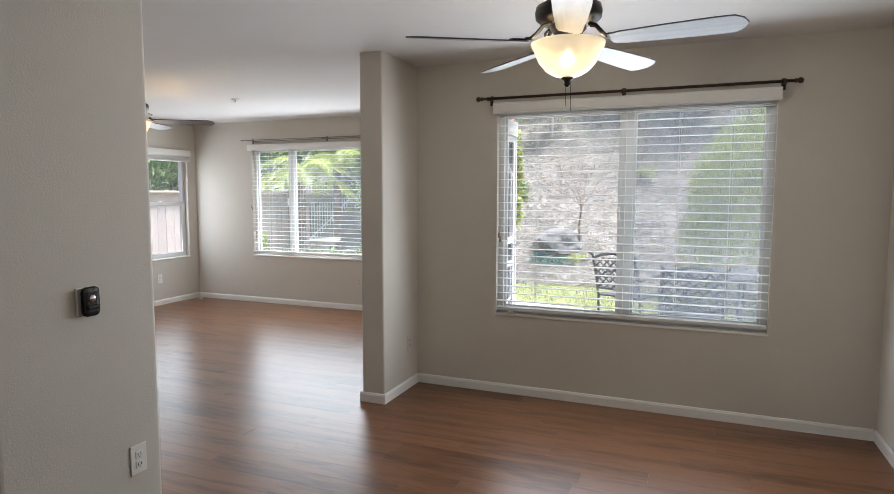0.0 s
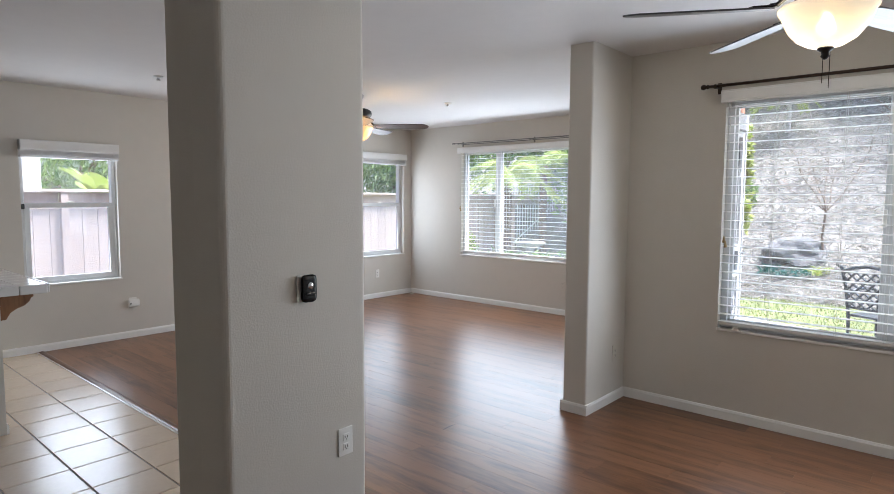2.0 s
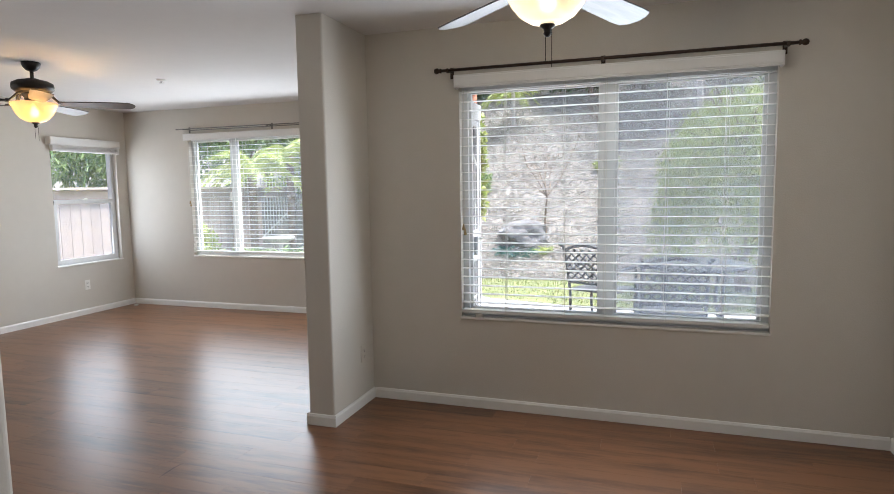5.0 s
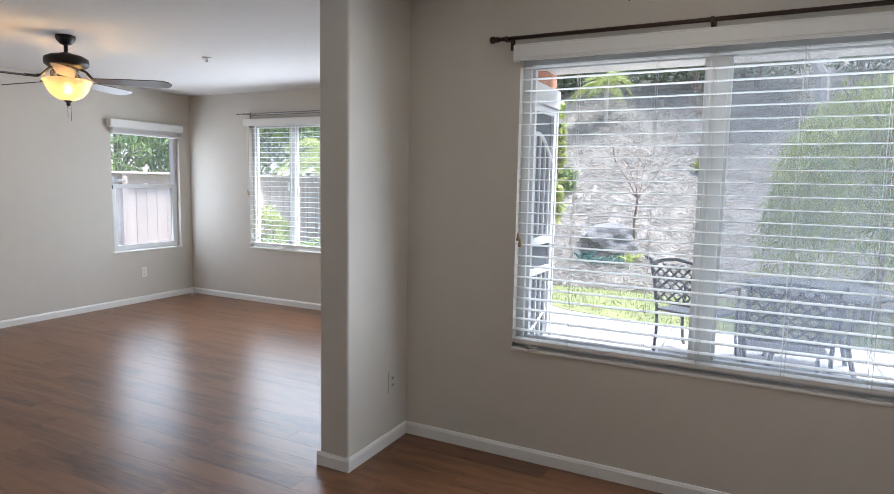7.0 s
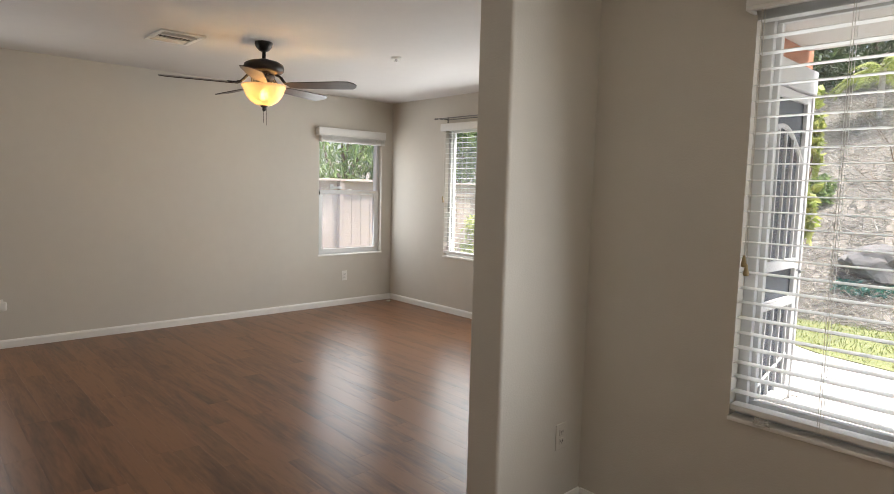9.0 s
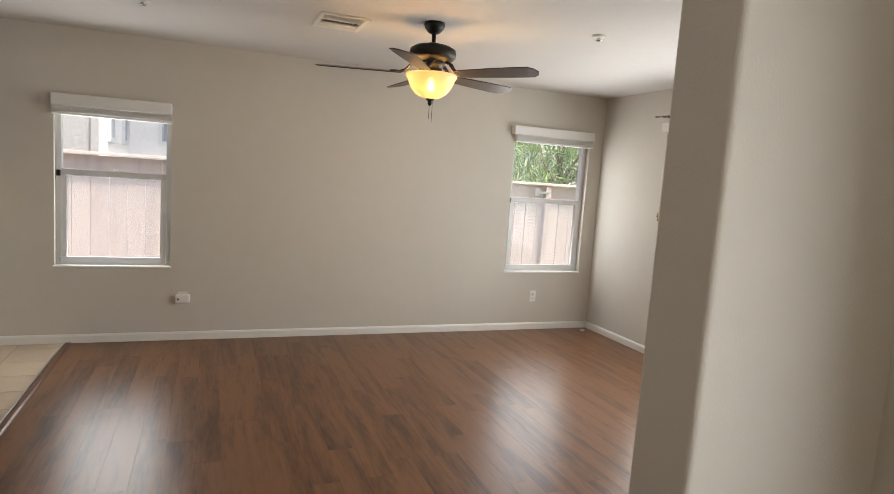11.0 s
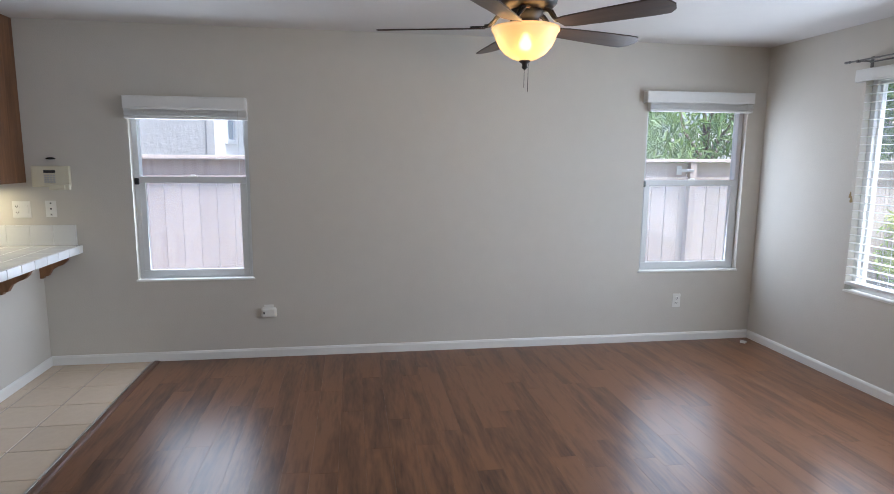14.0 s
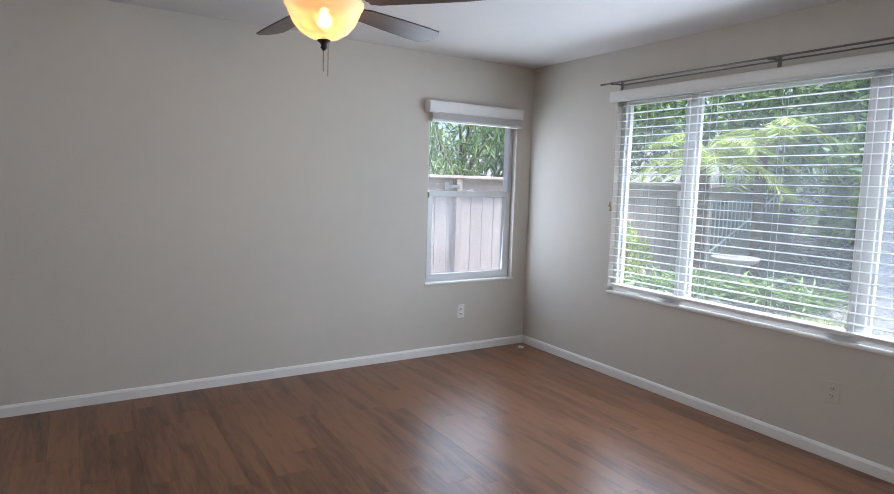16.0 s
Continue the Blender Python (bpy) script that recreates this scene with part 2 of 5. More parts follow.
WHITE_GROUT = material("pale_grout", (0.52, 0.51, 0.49), 0.85, vary=0.1, scale=30)
MOLDING = wood("dark_molding", (0.09, 0.038, 0.020), (0.19, 0.09, 0.05), 0.3, grain=(2, 30, 30), per_object=0.0)
METAL_STRIP = material("metal_strip", (0.6, 0.58, 0.55), 0.3, metal=1.0, vary=0.05)
SCREEN = bpy.data.materials.new("insect_screen")
SCREEN.use_nodes = True
SCREEN_HAZE = bpy.data.materials.new("hazy_insect_screen")
SCREEN_HAZE.use_nodes = True
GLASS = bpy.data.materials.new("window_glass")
GLASS.use_nodes = True


def see_through(m, shader, fac, color, rough):
    """A transparent sheet mixed with a little of another shader."""
    nt = m.node_tree
    nt.nodes.remove(nt.nodes["Principled BSDF"])
    clear, other, mix = nt.nodes.new("ShaderNodeBsdfTransparent"), nt.nodes.new(shader), nt.nodes.new("ShaderNodeMixShader")
    other.inputs["Color"].default_value = (*color, 1)
    if rough is not None:
        other.inputs["Roughness"].default_value = rough
    mix.inputs["Fac"].default_value = fac
    nt.links.new(clear.outputs[0], mix.inputs[1])
    nt.links.new(other.outputs[0], mix.inputs[2])
    nt.links.new(mix.outputs[0], nt.nodes["Material Output"].inputs["Surface"])


see_through(SCREEN, "ShaderNodeBsdfTranslucent", 0.30, (0.38, 0.41, 0.46), None)
# paler screen copy: the whitish haze of the lower panes is in its colour
see_through(SCREEN_HAZE, "ShaderNodeBsdfTranslucent", 0.24, (0.85, 0.85, 0.86), None)
see_through(GLASS, "ShaderNodeBsdfGlossy", 0.012, (1, 1, 1), 0.02)
# window glare put into the panes as an even pale haze
_nt = GLASS.node_tree
_glare_haze, _add = _nt.nodes.new("ShaderNodeBsdfTranslucent"), _nt.nodes.new("ShaderNodeMixShader")
_glare_haze.inputs["Color"].default_value, _add.inputs["Fac"].default_value = (0.85, 0.9, 0.95, 1), 0.055
_out = _nt.nodes["Material Output"].inputs["Surface"]
_nt.links.new(_out.links[0].from_socket, _add.inputs[1])
_nt.links.new(_glare_haze.outputs[0], _add.inputs[2])
_nt.links.new(_add.outputs[0], _out)


def lamp_glass(name, color, strength, base, clear=0.0):
    """A lit glass bowl: alabaster glass that glows."""
    m = bpy.data.materials.new(name)
    m.use_nodes = True
    nt = m.node_tree
    b = nt.nodes["Principled BSDF"]
    b.inputs["Base Color"].default_value = (*base, 1)
    b.inputs["Roughness"].default_value = 0.25
    tc, n = nt.nodes.new("ShaderNodeTexCoord"), nt.nodes.new("ShaderNodeTexNoise")
    n.inputs["Scale"].default_value = 14
    nt.links.new(tc.outputs["Object"], n.inputs["Vector"])
    mr = nt.nodes.new("ShaderNodeMapRange")
    mr.inputs["To Min"].default_value, mr.inputs["To Max"].default_value = strength * 0.6, strength * 1.3
    nt.links.new(n.outputs["Fac"], mr.inputs["Value"])
    b.inputs["Emission Color"].default_value = (*color, 1)
    nt.links.new(mr.outputs["Result"], b.inputs["Emission Strength"])
    if clear:
        tr, mix = nt.nodes.new("ShaderNodeBsdfTransparent"), nt.nodes.new("ShaderNodeMixShader")
        tr.inputs["Color"].default_value, mix.inputs["Fac"].default_value = (*base, 1), clear
        nt.links.new(b.outputs[0], mix.inputs[1])
        nt.links.new(tr.outputs[0], mix.inputs[2])
        nt.links.new(mix.outputs[0], nt.nodes["Material Output"].inputs["Surface"])
    return m


AMBER = lamp_glass("amber_bowl", (1.0, 0.70, 0.36), 0.13, (0.80, 0.66, 0.44), 0.34)
CREAM = lamp_glass("cream_bowl", (1.0, 0.86, 0.66), 0.12, (0.76, 0.72, 0.62), 0.30)
BULB_A = lamp_glass("amber_bulb", (1.0, 0.80, 0.54), 16.0, (0.9, 0.8, 0.6))
BULB_C = lamp_glass("cream_bulb", (1.0, 0.92, 0.78), 9.0, (0.9, 0.85, 0.75))

# ---- shapes ----


def lathe(profile, steps=32, bm=None, at=(0, 0, 0)):
    """A turned shape from (radius, height) pairs, about z."""
    bm = bm or bmesh.new()
    rings = []
    for r, z in profile:
        if r < 1e-5:
            rings.append([bm.verts.new((at[0], at[1], at[2] + z))])
        else:
            rings.append([bm.verts.new((at[0] + r * math.cos(2 * math.pi * i / steps), at[1] + r * math.sin(2 * math.pi * i / steps), at[2] + z)) for i in range(steps)])
    for a, b in zip(rings, rings[1:]):
        for i in range(steps):
            j = (i + 1) % steps
            if len(a) == 1 and len(b) > 1:
                bm.faces.new((a[0], b[j], b[i]))
            elif len(b) == 1 and len(a) > 1:
                bm.faces.new((a[i], a[j], b[0]))
            elif len(a) > 1:
                bm.faces.new((a[i], a[j], b[j], b[i]))
    bmesh.ops.recalc_face_normals(bm, faces=bm.faces)
    return bm


def tube(points, radius, bm=None, sides=8):
    """A round bar along a chain of points."""
    bm = bm or bmesh.new()
    pts = [Vector(p) for p in points]
    rings = []
    for i, p in enumerate(pts):
        d = (pts[min(i + 1, len(pts) - 1)] - pts[max(i - 1, 0)]).normalized()
        u = d.orthogonal().normalized() if not rings else (last - d * last.dot(d)).normalized()
        last = u
        v = d.cross(u)
        rings.append([bm.verts.new(p + radius * (math.cos(2 * math.pi * k / sides) * u + math.sin(2 * math.pi * k / sides) * v)) for k in range(sides)])
    for a, b in zip(rings, rings[1:]):
        for k in range(sides):
            bm.faces.new((a[k], a[(k + 1) % sides], b[(k + 1) % sides], b[k]))
    bm.faces.new(rings[0][::-1]), bm.faces.new(rings[-1])
    return bm


def prism(outline, axis, a, b, bm=None):
    """An outline of (u, v) pairs pushed along an axis from a to b."""
    bm = bm or bmesh.new()
    put = {"x": lambda u, v, w: (w, u, v), "y": lambda u, v, w: (u, w, v), "z": lambda u, v, w: (u, v, w)}[axis]
    lo = [bm.verts.new(put(u, v, a)) for u, v in outline]
    hi = [bm.verts.new(put(u, v, b)) for u, v in outline]
    n = len(outline)
    bm.faces.new(lo[::-1]), bm.faces.new(hi)
    for i in range(n):
        bm.faces.new((lo[i], lo[(i + 1) % n], hi[(i + 1) % n], hi[i]))
    bmesh.ops.recalc_face_normals(bm, faces=bm.faces)
    return bm


# ---- baseboards ----
BASE = [(0, 0), (0.012, 0), (0.012, 0.054), (0.009, 0.061), (0.006, 0.068), (0, 0.070)]


def base_y(x, side, y0, y1):
    solid("baseboard", prism([(x + side * u, v) for u, v in BASE], "y", y0, y1), TRIM, "white painted baseboard along the wall", "baseboard", "structure")


def base_x(y, side, x0, x1):
    solid("baseboard", prism([(y + side * u, v) for u, v in BASE], "x", x0, x1), TRIM, "white painted baseboard along the wall", "baseboard", "structure")


base_y(FAR, 1, 0.545, LIV)
base_x(LIV, -1, FAR + 0.013, INNER - 0.013)
base_y(INNER, -1, WING, LIV)
base_x(WING, -1, INNER - 0.013, SIDE + 0.013)
base_y(SIDE, 1, WING, DIN)
base_x(DIN, -1, SIDE + 0.013, RIGHT - 0.013)
base_y(RIGHT, -1, BACK, DIN)
base_y(SIDE, 1, 0.645, 1.28)
base_x(1.28, 1, -2.543, SIDE + 0.013)
base_y(-2.53, -1, 0.75, 1.28)
base_x(0.645, -1, -2.11, SIDE + 0.013)
base_x(0.75, -1, -2.53, -2.11)

# ---- windows ----


def pane(name, x0, x1, z0, z1, y, mat, parent, label=""):
    ob = part(name, box(bmesh.new(), x0, x1, y - 0.002, y + 0.002, z0, z1), mat, parent, label)
    ob.visible_shadow = False
    return ob


def ring(x0, x1, z0, z1, y0, y1, w, bevel=0.003):
    return boxes((x0, x1, y0, y1, z0, z0 + w), (x0, x1, y0, y1, z1 - w, z1), (x0, x0 + w, y0, y1, z0 + w, z1 - w), (x1 - w, x1, y0, y1, z0 + w, z1 - w), bevel=bevel)


def hung_window(name, at, w, h, meet):
    """A single-hung window: fixed upper pane, lower sash; x along the wall, y outward."""
    t = thing(name, "white vinyl single-hung window with its blind raised", "window", at, 90, kind="structure")
    part("window_frame", ring(0, w, 0, h, 0.055, 0.125, 0.038), VINYL, t)
    part("sill", boxes((-0.012, w + 0.012, -0.012, 0.055, -0.010, 0.006), bevel=0.004), TRIM, t)
    pane("upper_pane", 0.038, w - 0.038, meet, h - 0.038, 0.10, GLASS, t)
    sash = part("lower_sash", ring(0.030, w - 0.030, 0.022, meet + 0.022, 0.046, 0.084, 0.046), VINYL, t)
    pane("lower_pane", 0.07, w - 0.07, 0.06, meet - 0.02, 0.068, GLASS, t)
    pane("insect_screen", 0.04, w - 0.04, 0.04, meet, 0.118, SCREEN_HAZE, t, "fine grey insect screen")
    part("latch", boxes((w * 0.5 - 0.035, w * 0.5 + 0.035, 0.034, 0.047, meet + 0.018, meet + 0.030), (w * 0.5 - 0.012, w * 0.5 + 0.022, 0.026, 0.040, meet + 0.028, meet + 0.038), bevel=0.003), PLASTIC, sash)
    part("sash_lock", boxes((0.006, 0.036, 0.030, 0.056, meet - 0.035, meet + 0.012), bevel=0.006), BLACK, t, "black plastic sash lock")
    return t


hung_window("window_1", (FAR, WIN_L[0], WIN_L[2]), WIN_L[1] - WIN_L[0], WIN_L[3] - WIN_L[2], 0.735)
hung_window("window_2", (FAR, WIN_R[0], WIN_R[2]), WIN_R[1] - WIN_R[0], WIN_R[3] - WIN_R[2], 0.735)


def slider_window(name, at, w, h, posts, screens, label, turn=0):
    t = thing(name, label, "window", at, turn, kind="structure")
    part("window_frame", ring(0, w, 0, h, 0.05, 0.13, 0.040), VINYL, t)
    part("sill", boxes((-0.004, w + 0.004, -0.010, 0.05, -0.012, 0.004), bevel=0.004), TRIM, t)
    edges = [0.0] + [p for p in posts] + [w]
    for p in posts:
        part("mullion", boxes((p - 0.042, p + 0.042, 0.055, 0.115, 0.04, h - 0.04), (p - 0.030, p - 0.006, 0.042, 0.056, 0.04, h - 0.04), bevel=0.004), VINYL, t)
    for i, (a, b) in enumerate(zip(edges, edges[1:])):
        part("sash", ring(a + 0.03, b - 0.03, 0.03, h - 0.03, 0.075, 0.105, 0.028), VINYL, t)
        pane("pane", a + 0.05, b - 0.05, 0.05, h - 0.05, 0.09, GLASS, t)
        if i in screens:
            pane("insect_screen", a + 0.04, b - 0.04, 0.04, h - 0.04, 0.122, SCREEN, t, "fine grey insect screen")
    part("pull_latch", boxes((posts[0] - 0.058, posts[0] - 0.040, 0.040, 0.056, h * 0.5 - 0.05, h * 0.5 + 0.05), bevel=0.004), PLASTIC, t)
    return t


slider_window("window_3", (WIN_DIN[0], DIN, WIN_DIN[2]), WIN_DIN[1] - WIN_DIN[0], WIN_DIN[3] - WIN_DIN[2], [0.907], [1], "white vinyl sliding window with a screened half")
slider_window("window_4", (WIN_LIV[0], LIV, WIN_LIV[2]), WIN_LIV[1] - WIN_LIV[0], WIN_LIV[3] - WIN_LIV[2], [0.600, 1.705], [2], "wide white vinyl window in three lights")

# ---- blinds ----


def valance(x0, x1, z0, z1):
    bm = boxes((x0, x1, -0.078, -0.066, z0, z1), bevel=0.003)
    box(bm, x0, x0 + 0.010, -0.067, -0.002, z0, z1, bevel=0.002)
    box(bm, x1 - 0.010, x1, -0.067, -0.002, z0, z1, bevel=0.002)
    box(bm, x0 + 0.004, x1 - 0.004, -0.082, -0.077, z0 + 0.012, z1 - 0.012, bevel=0.002)
    return bm


def lowered_blind(at, w, top, bottom, cords, tassel_z, label):
    """A lowered slatted blind with open slats, hung in the reveal behind a valance."""
    t = thing("window_blind", label, "window blind", at, 0)
    part("valance", valance(-0.006, w + 0.006, top, top + 0.078), BLIND, t)
    part("headrail", boxes((0, w, -0.060, -0.006, top + 0.012, top + 0.062), bevel=0.003), BLIND, t)
    PITCH = 0.0555
    bm = bmesh.new()
    rows = [(-0.0240, 0.0), (-0.0120, 0.0020), (0.0, 0.0028), (0.0120, 0.0020), (0.0240, 0.0)]
    prism([(u, v + 0.0010) for u, v in rows] + [(u, v - 0.0010) for u, v in rows[::-1]], "x", 0.012, w - 0.012, bm)
    bmesh.ops.rotate(bm, verts=bm.verts, cent=(0, 0, 0), matrix=Matrix.Rotation(radians(1), 3, "X"))
    slat = mesh_of("slat", bm, SLAT)
    n = int((top - bottom - 0.03) / PITCH)
    rng = random.Random(int(w * 100))
    for i in range(n):
        ob = new("slat", slat)
        ob.parent = t
        ob.matrix_local = pose(rng.uniform(-0.002, 0.002), 0.016, top - 0.020 - i * PITCH + rng.uniform(-0.0015, 0.0015), rng.uniform(-1.5, 1.5), rng.uniform(-0.06, 0.06), 0)
    low = top - 0.020 - n * PITCH
    part("bottom_rail", boxes((0.012, w - 0.012, -0.012, 0.044, low - 0.012, low + 0.010), bevel=0.003), BLIND, t)
    for c in cords:
        bm = tube([(c, -0.0145, top + 0.02), (c, -0.0145, low)], 0.0010, sides=5)
        tube([(c, 0.0465, top + 0.02), (c, 0.0465, low)], 0.0010, bm, sides=5)
        tube([(c + 0.012, -0.034, top + 0.02), (c + 0.012, -0.034, low)], 0.0010, bm, sides=5)
        part("ladder_cord", bm, CORD, t)
    bm = tube([(0.045, -0.066, top), (0.047, -0.067, (top + tassel_z) / 2), (0.045, -0.066, tassel_z)], 0.0013, sides=5)
    tube([(0.056, -0.066, top), (0.053, -0.068, (top + tassel_z) / 2), (0.055, -0.066, tassel_z - 0.03)], 0.0013, bm, sides=5)
    cord = part("pull_cord", bm, CORD, t)
    for x, z in ((0.045, tassel_z), (0.055, tassel_z - 0.03)):
        part("tassel", lathe([(0, 0), (0.004, -0.002), (0.006, -0.016), (0.010, -0.034), (0.009, -0.042), (0, -0.044)], 12, at=(x, -0.066, z)), BRASSY, cord, "small tan tassel", True)
    return t


lowered_blind((WIN_DIN[0] - 0.006, DIN, 0), WIN_DIN[1] - WIN_DIN[0] + 0.012, 2.048, 0.625, (0.30, 0.66, 0.90, 1.24, 1.55), 1.21, "white slatted blind, lowered with open slats")
lowered_blind((WIN_LIV[0] - 0.006, LIV, 0), WIN_LIV[1] - WIN_LIV[0] + 0.012, 2.050, 0.67, (0.30, 0.80, 1.25, 1.70, 2.20), 1.33, "wide white slatted blind, lowered with open slats")

blind = [o for o in scene.objects if o.name.startswith("window_blind") and o.parent is None][0]
coil = [(0.13 + 0.030 * math.cos(0.5 * k) * (1 - 0.006 * k), -0.030 + 0.018 * math.sin(0.5 * k), 0.604 + 0.0006 * k) for k in range(48)]
part("cord_coil", tube(coil, 0.0022, sides=6), CORD, blind, "loop of spare cord on the sill")


def raised_blind(at, w, top, lap):
    t = thing("window_blind", "white blind pulled up under its valance", "window blind", at, 90)
    part("valance", valance(-lap, w - 0.004, top, top + 0.088), BLIND, t)
    part("headrail", boxes((0.0, w, -0.060, -0.006, top + 0.01, top + 0.07), bevel=0.003), BLIND, t)
    slat = mesh_of("slat", boxes((0, w, -0.057, -0.008, -0.0018, 0.0018), bevel=0.0008), BLIND)
    rng = random.Random(4)
    for i in range(9):
        ob = new("slat", slat)
        ob.parent = t
        ob.location = (rng.uniform(-0.003, 0.003), rng.uniform(-0.002, 0.002), top - 0.003 - i * 0.0052)
    part("bottom_rail", boxes((0, w, -0.058, -0.008, top - 0.068, top - 0.049), bevel=0.003), BLIND, t)
    for c in (0.13, w * 0.5, w - 0.13):
        part("cord_button", lathe([(0, 0), (0.008, 0), (0.007, -0.008), (0, -0.01)], 10, at=(c, -0.063, top - 0.02)), PLASTIC, t, "", True)
    part("lift_cord", tube([(w - 0.06, -0.064, top), (w - 0.063, -0.064, 1.3), (w - 0.06, -0.064, 0.66)], 0.0012, sides=5), CORD, t)
    return t


raised_blind((FAR, WIN_L[0] - 0.005, 0), WIN_L[1] - WIN_L[0] + 0.01, 1.853, 0.0)
raised_blind((FAR, WIN_R[0] - 0.005, 0), WIN_R[1] - WIN_R[0] + 0.01, 1.978, 0.04)

# ---- curtain rods ----


def curtain_rod(at, length, radius, off, mat, finial, brackets, label, double=False):
    t = thing("curtain_rod", label, "curtain rod", at, 0)
    part("pole", tube([(0, -off, 0), (length, -off, 0)], radius, sides=12), mat, t, "", True)
    if double:
        part("inner_pole", tube([(0.10, -off * 0.45, -0.012), (length - 0.10, -off * 0.45, -0.012)], radius * 0.8, sides=10), mat, t, "", True)
    for x, s in ((0, -1), (length, 1)):
        bm = lathe([(0, -0.005), (radius * 1.5, 0), (radius * 1.5, 0.008), (radius * 0.9, 0.012), (finial, 0.022), (finial * 1.05, 0.030), (finial * 0.8, 0.042), (0, 0.048)], 16)
        bmesh.ops.rotate(bm, verts=bm.verts, cent=(0, 0, 0), matrix=Matrix.Rotation(radians(90 * s), 3, "Y"))
        bmesh.ops.translate(bm, verts=bm.verts, vec=(x, -off, 0))
        part("finial", bm, mat, t, "", True)
    for x in brackets:
        bm = boxes((x - 0.012, x + 0.012, -0.006, -0.001, -0.04, 0.03), (x - 0.006, x + 0.006, -off, -0.004, -0.006, 0.004), (x - 0.008, x + 0.008, -off - 0.012, -off + 0.012, -radius - 0.006, -radius), (x - 0.008, x + 0.008, -off - radius - 0.006, -off - radius, -radius - 0.006, radius), bevel=0.002)
        part("bracket", bm, mat, t)
    return t


curtain_rod((-1.35, DIN, 2.155), 1.955, 0.0095, 0.085, ROD_BROWN, 0.017, (0.045, 0.968, 1.905), "dark brown metal curtain rod with ball ends")
curtain_rod((-5.505, LIV, 2.183), 2.66, 0.006, 0.105, ROD_GREY, 0.009, (0.07, 1.24, 2.58), "thin grey double curtain rod", True)

# ---- ceiling fans ----


def ceiling_fan(at, turn, blade_mat, bowl_mat, bulb_mat, watts, tint, label):
    t = thing("ceiling_fan", label, "ceiling fan", at, turn)
    part("canopy", lathe([(0, 0), (0.062, -0.001), (0.064, -0.012), (0.058, -0.035), (0.036, -0.060), (0.018, -0.068), (0, -0.068)]), BRONZE, t, "", True)
    part("downrod", tube([(0, 0, -0.06), (0, 0, -0.14)], 0.013, sides=14), BRONZE, t, "", True)
    part("motor_housing", lathe([(0, -0.118), (0.030, -0.120), (0.050, -0.128), (0.105, -0.140), (0.138, -0.158), (0.143, -0.180), (0.140, -0.205), (0.120, -0.222), (0.085, -0.232), (0, -0.232)], 40), BRONZE, t, "", True)
    part("switch_housing", lathe([(0.075, -0.232), (0.078, -0.250), (0.062, -0.266), (0.060, -0.290), (0.088, -0.300), (0.092, -0.310), (0, -0.310)]), BRONZE, t, "", True)
    shade = part("shade", lathe([(0.150, -0.306), (0.158, -0.309), (0.156, -0.324), (0.147, -0.336), (0.139, -0.358), (0.122, -0.392), (0.095, -0.424), (0.058, -0.446), (0.020, -0.456), (0, -0.457),
                                 (0, -0.452), (0.018, -0.451), (0.056, -0.441), (0.092, -0.420), (0.118, -0.390), (0.134, -0.357), (0.142, -0.335), (0.150, -0.320), (0.150, -0.306)], 40), bowl_mat, t, "lit alabaster glass bowl", True)
    shade.visible_shadow = False
    for dx in (0.0,):
        part("bulb", lathe([(0, -0.330), (0.012, -0.332), (0.014, -0.345), (0.028, -0.368), (0.030, -0.386), (0.020, -0.404), (0, -0.410)], 16, at=(dx, 0, 0)), bulb_mat, t, "glowing lamp bulb", True)
    part("shade_finial", lathe([(0, -0.450), (0.026, -0.452), (0.027, -0.460), (0.014, -0.468), (0.012, -0.478), (0.015, -0.484), (0.006, -0.494), (0, -0.496)], 18), BRONZE, t, "", True)
    for x, z in ((-0.010, -0.575), (0.012, -0.595)):
        part("pull_chain", tube([(x, 0.012, -0.46), (x, 0.012, z)], 0.0014, sides=5), BRONZE, t)
    outline = [(0.185, -0.040), (0.22, -0.052), (0.40, -0.064), (0.56, -0.070), (0.625, -0.068), (0.655, -0.040), (0.668, 0.0), (0.655, 0.040), (0.625, 0.068), (0.56, 0.070), (0.40, 0.064), (0.22, 0.052), (0.185, 0.040)]
    blade_bm = prism([(0.185 + (u - 0.185) * 1.07, v) for u, v in outline], "z", -0.003, 0.003)
    arm_bm = boxes((0.170, 0.255, -0.032, 0.032, 0.004, 0.011), bevel=0.003)
    tube([(0.085, 0.0, 0.078), (0.115, 0, 0.066), (0.145, 0, 0.030), (0.165, 0, 0.012), (0.19, 0, 0.009)], 0.009, arm_bm)
    tube([(0.085, 0.025, 0.078), (0.120, 0.02, 0.070), (0.150, 0.012, 0.032), (0.175, 0.012, 0.010)], 0.006, arm_bm)
    for bm in (blade_bm, arm_bm):
        bmesh.ops.rotate(bm, verts=bm.verts, cent=(0, 0, 0), matrix=Matrix.Rotation(radians(-12), 3, "X"))
    blade_me, arm_me = mesh_of("blade", blade_bm, blade_mat), mesh_of("blade_arm", arm_bm, BRONZE)
    for k in range(5):
        b = new("blade", blade_me)
        b.parent, b.matrix_local = t, pose(0, 0, -0.308, 0, 0, 72 * k)
        a = new("blade_arm", arm_me)
        a.parent = b
    d = bpy.data.lights.new("fan_light", "POINT")
    d.energy, d.color, d.shadow_soft_size = watts, tint, 0.07
    new("fan_light", d).matrix_world = pose(at[0], at[1], at[2] - 0.36)
    return t


ceiling_fan((-4.63, 3.54, CEILING), 39, BLADE, AMBER, BULB_A, 4.5, (1.0, 0.66, 0.30), "dark bronze ceiling fan with walnut blades and lit amber bowl")
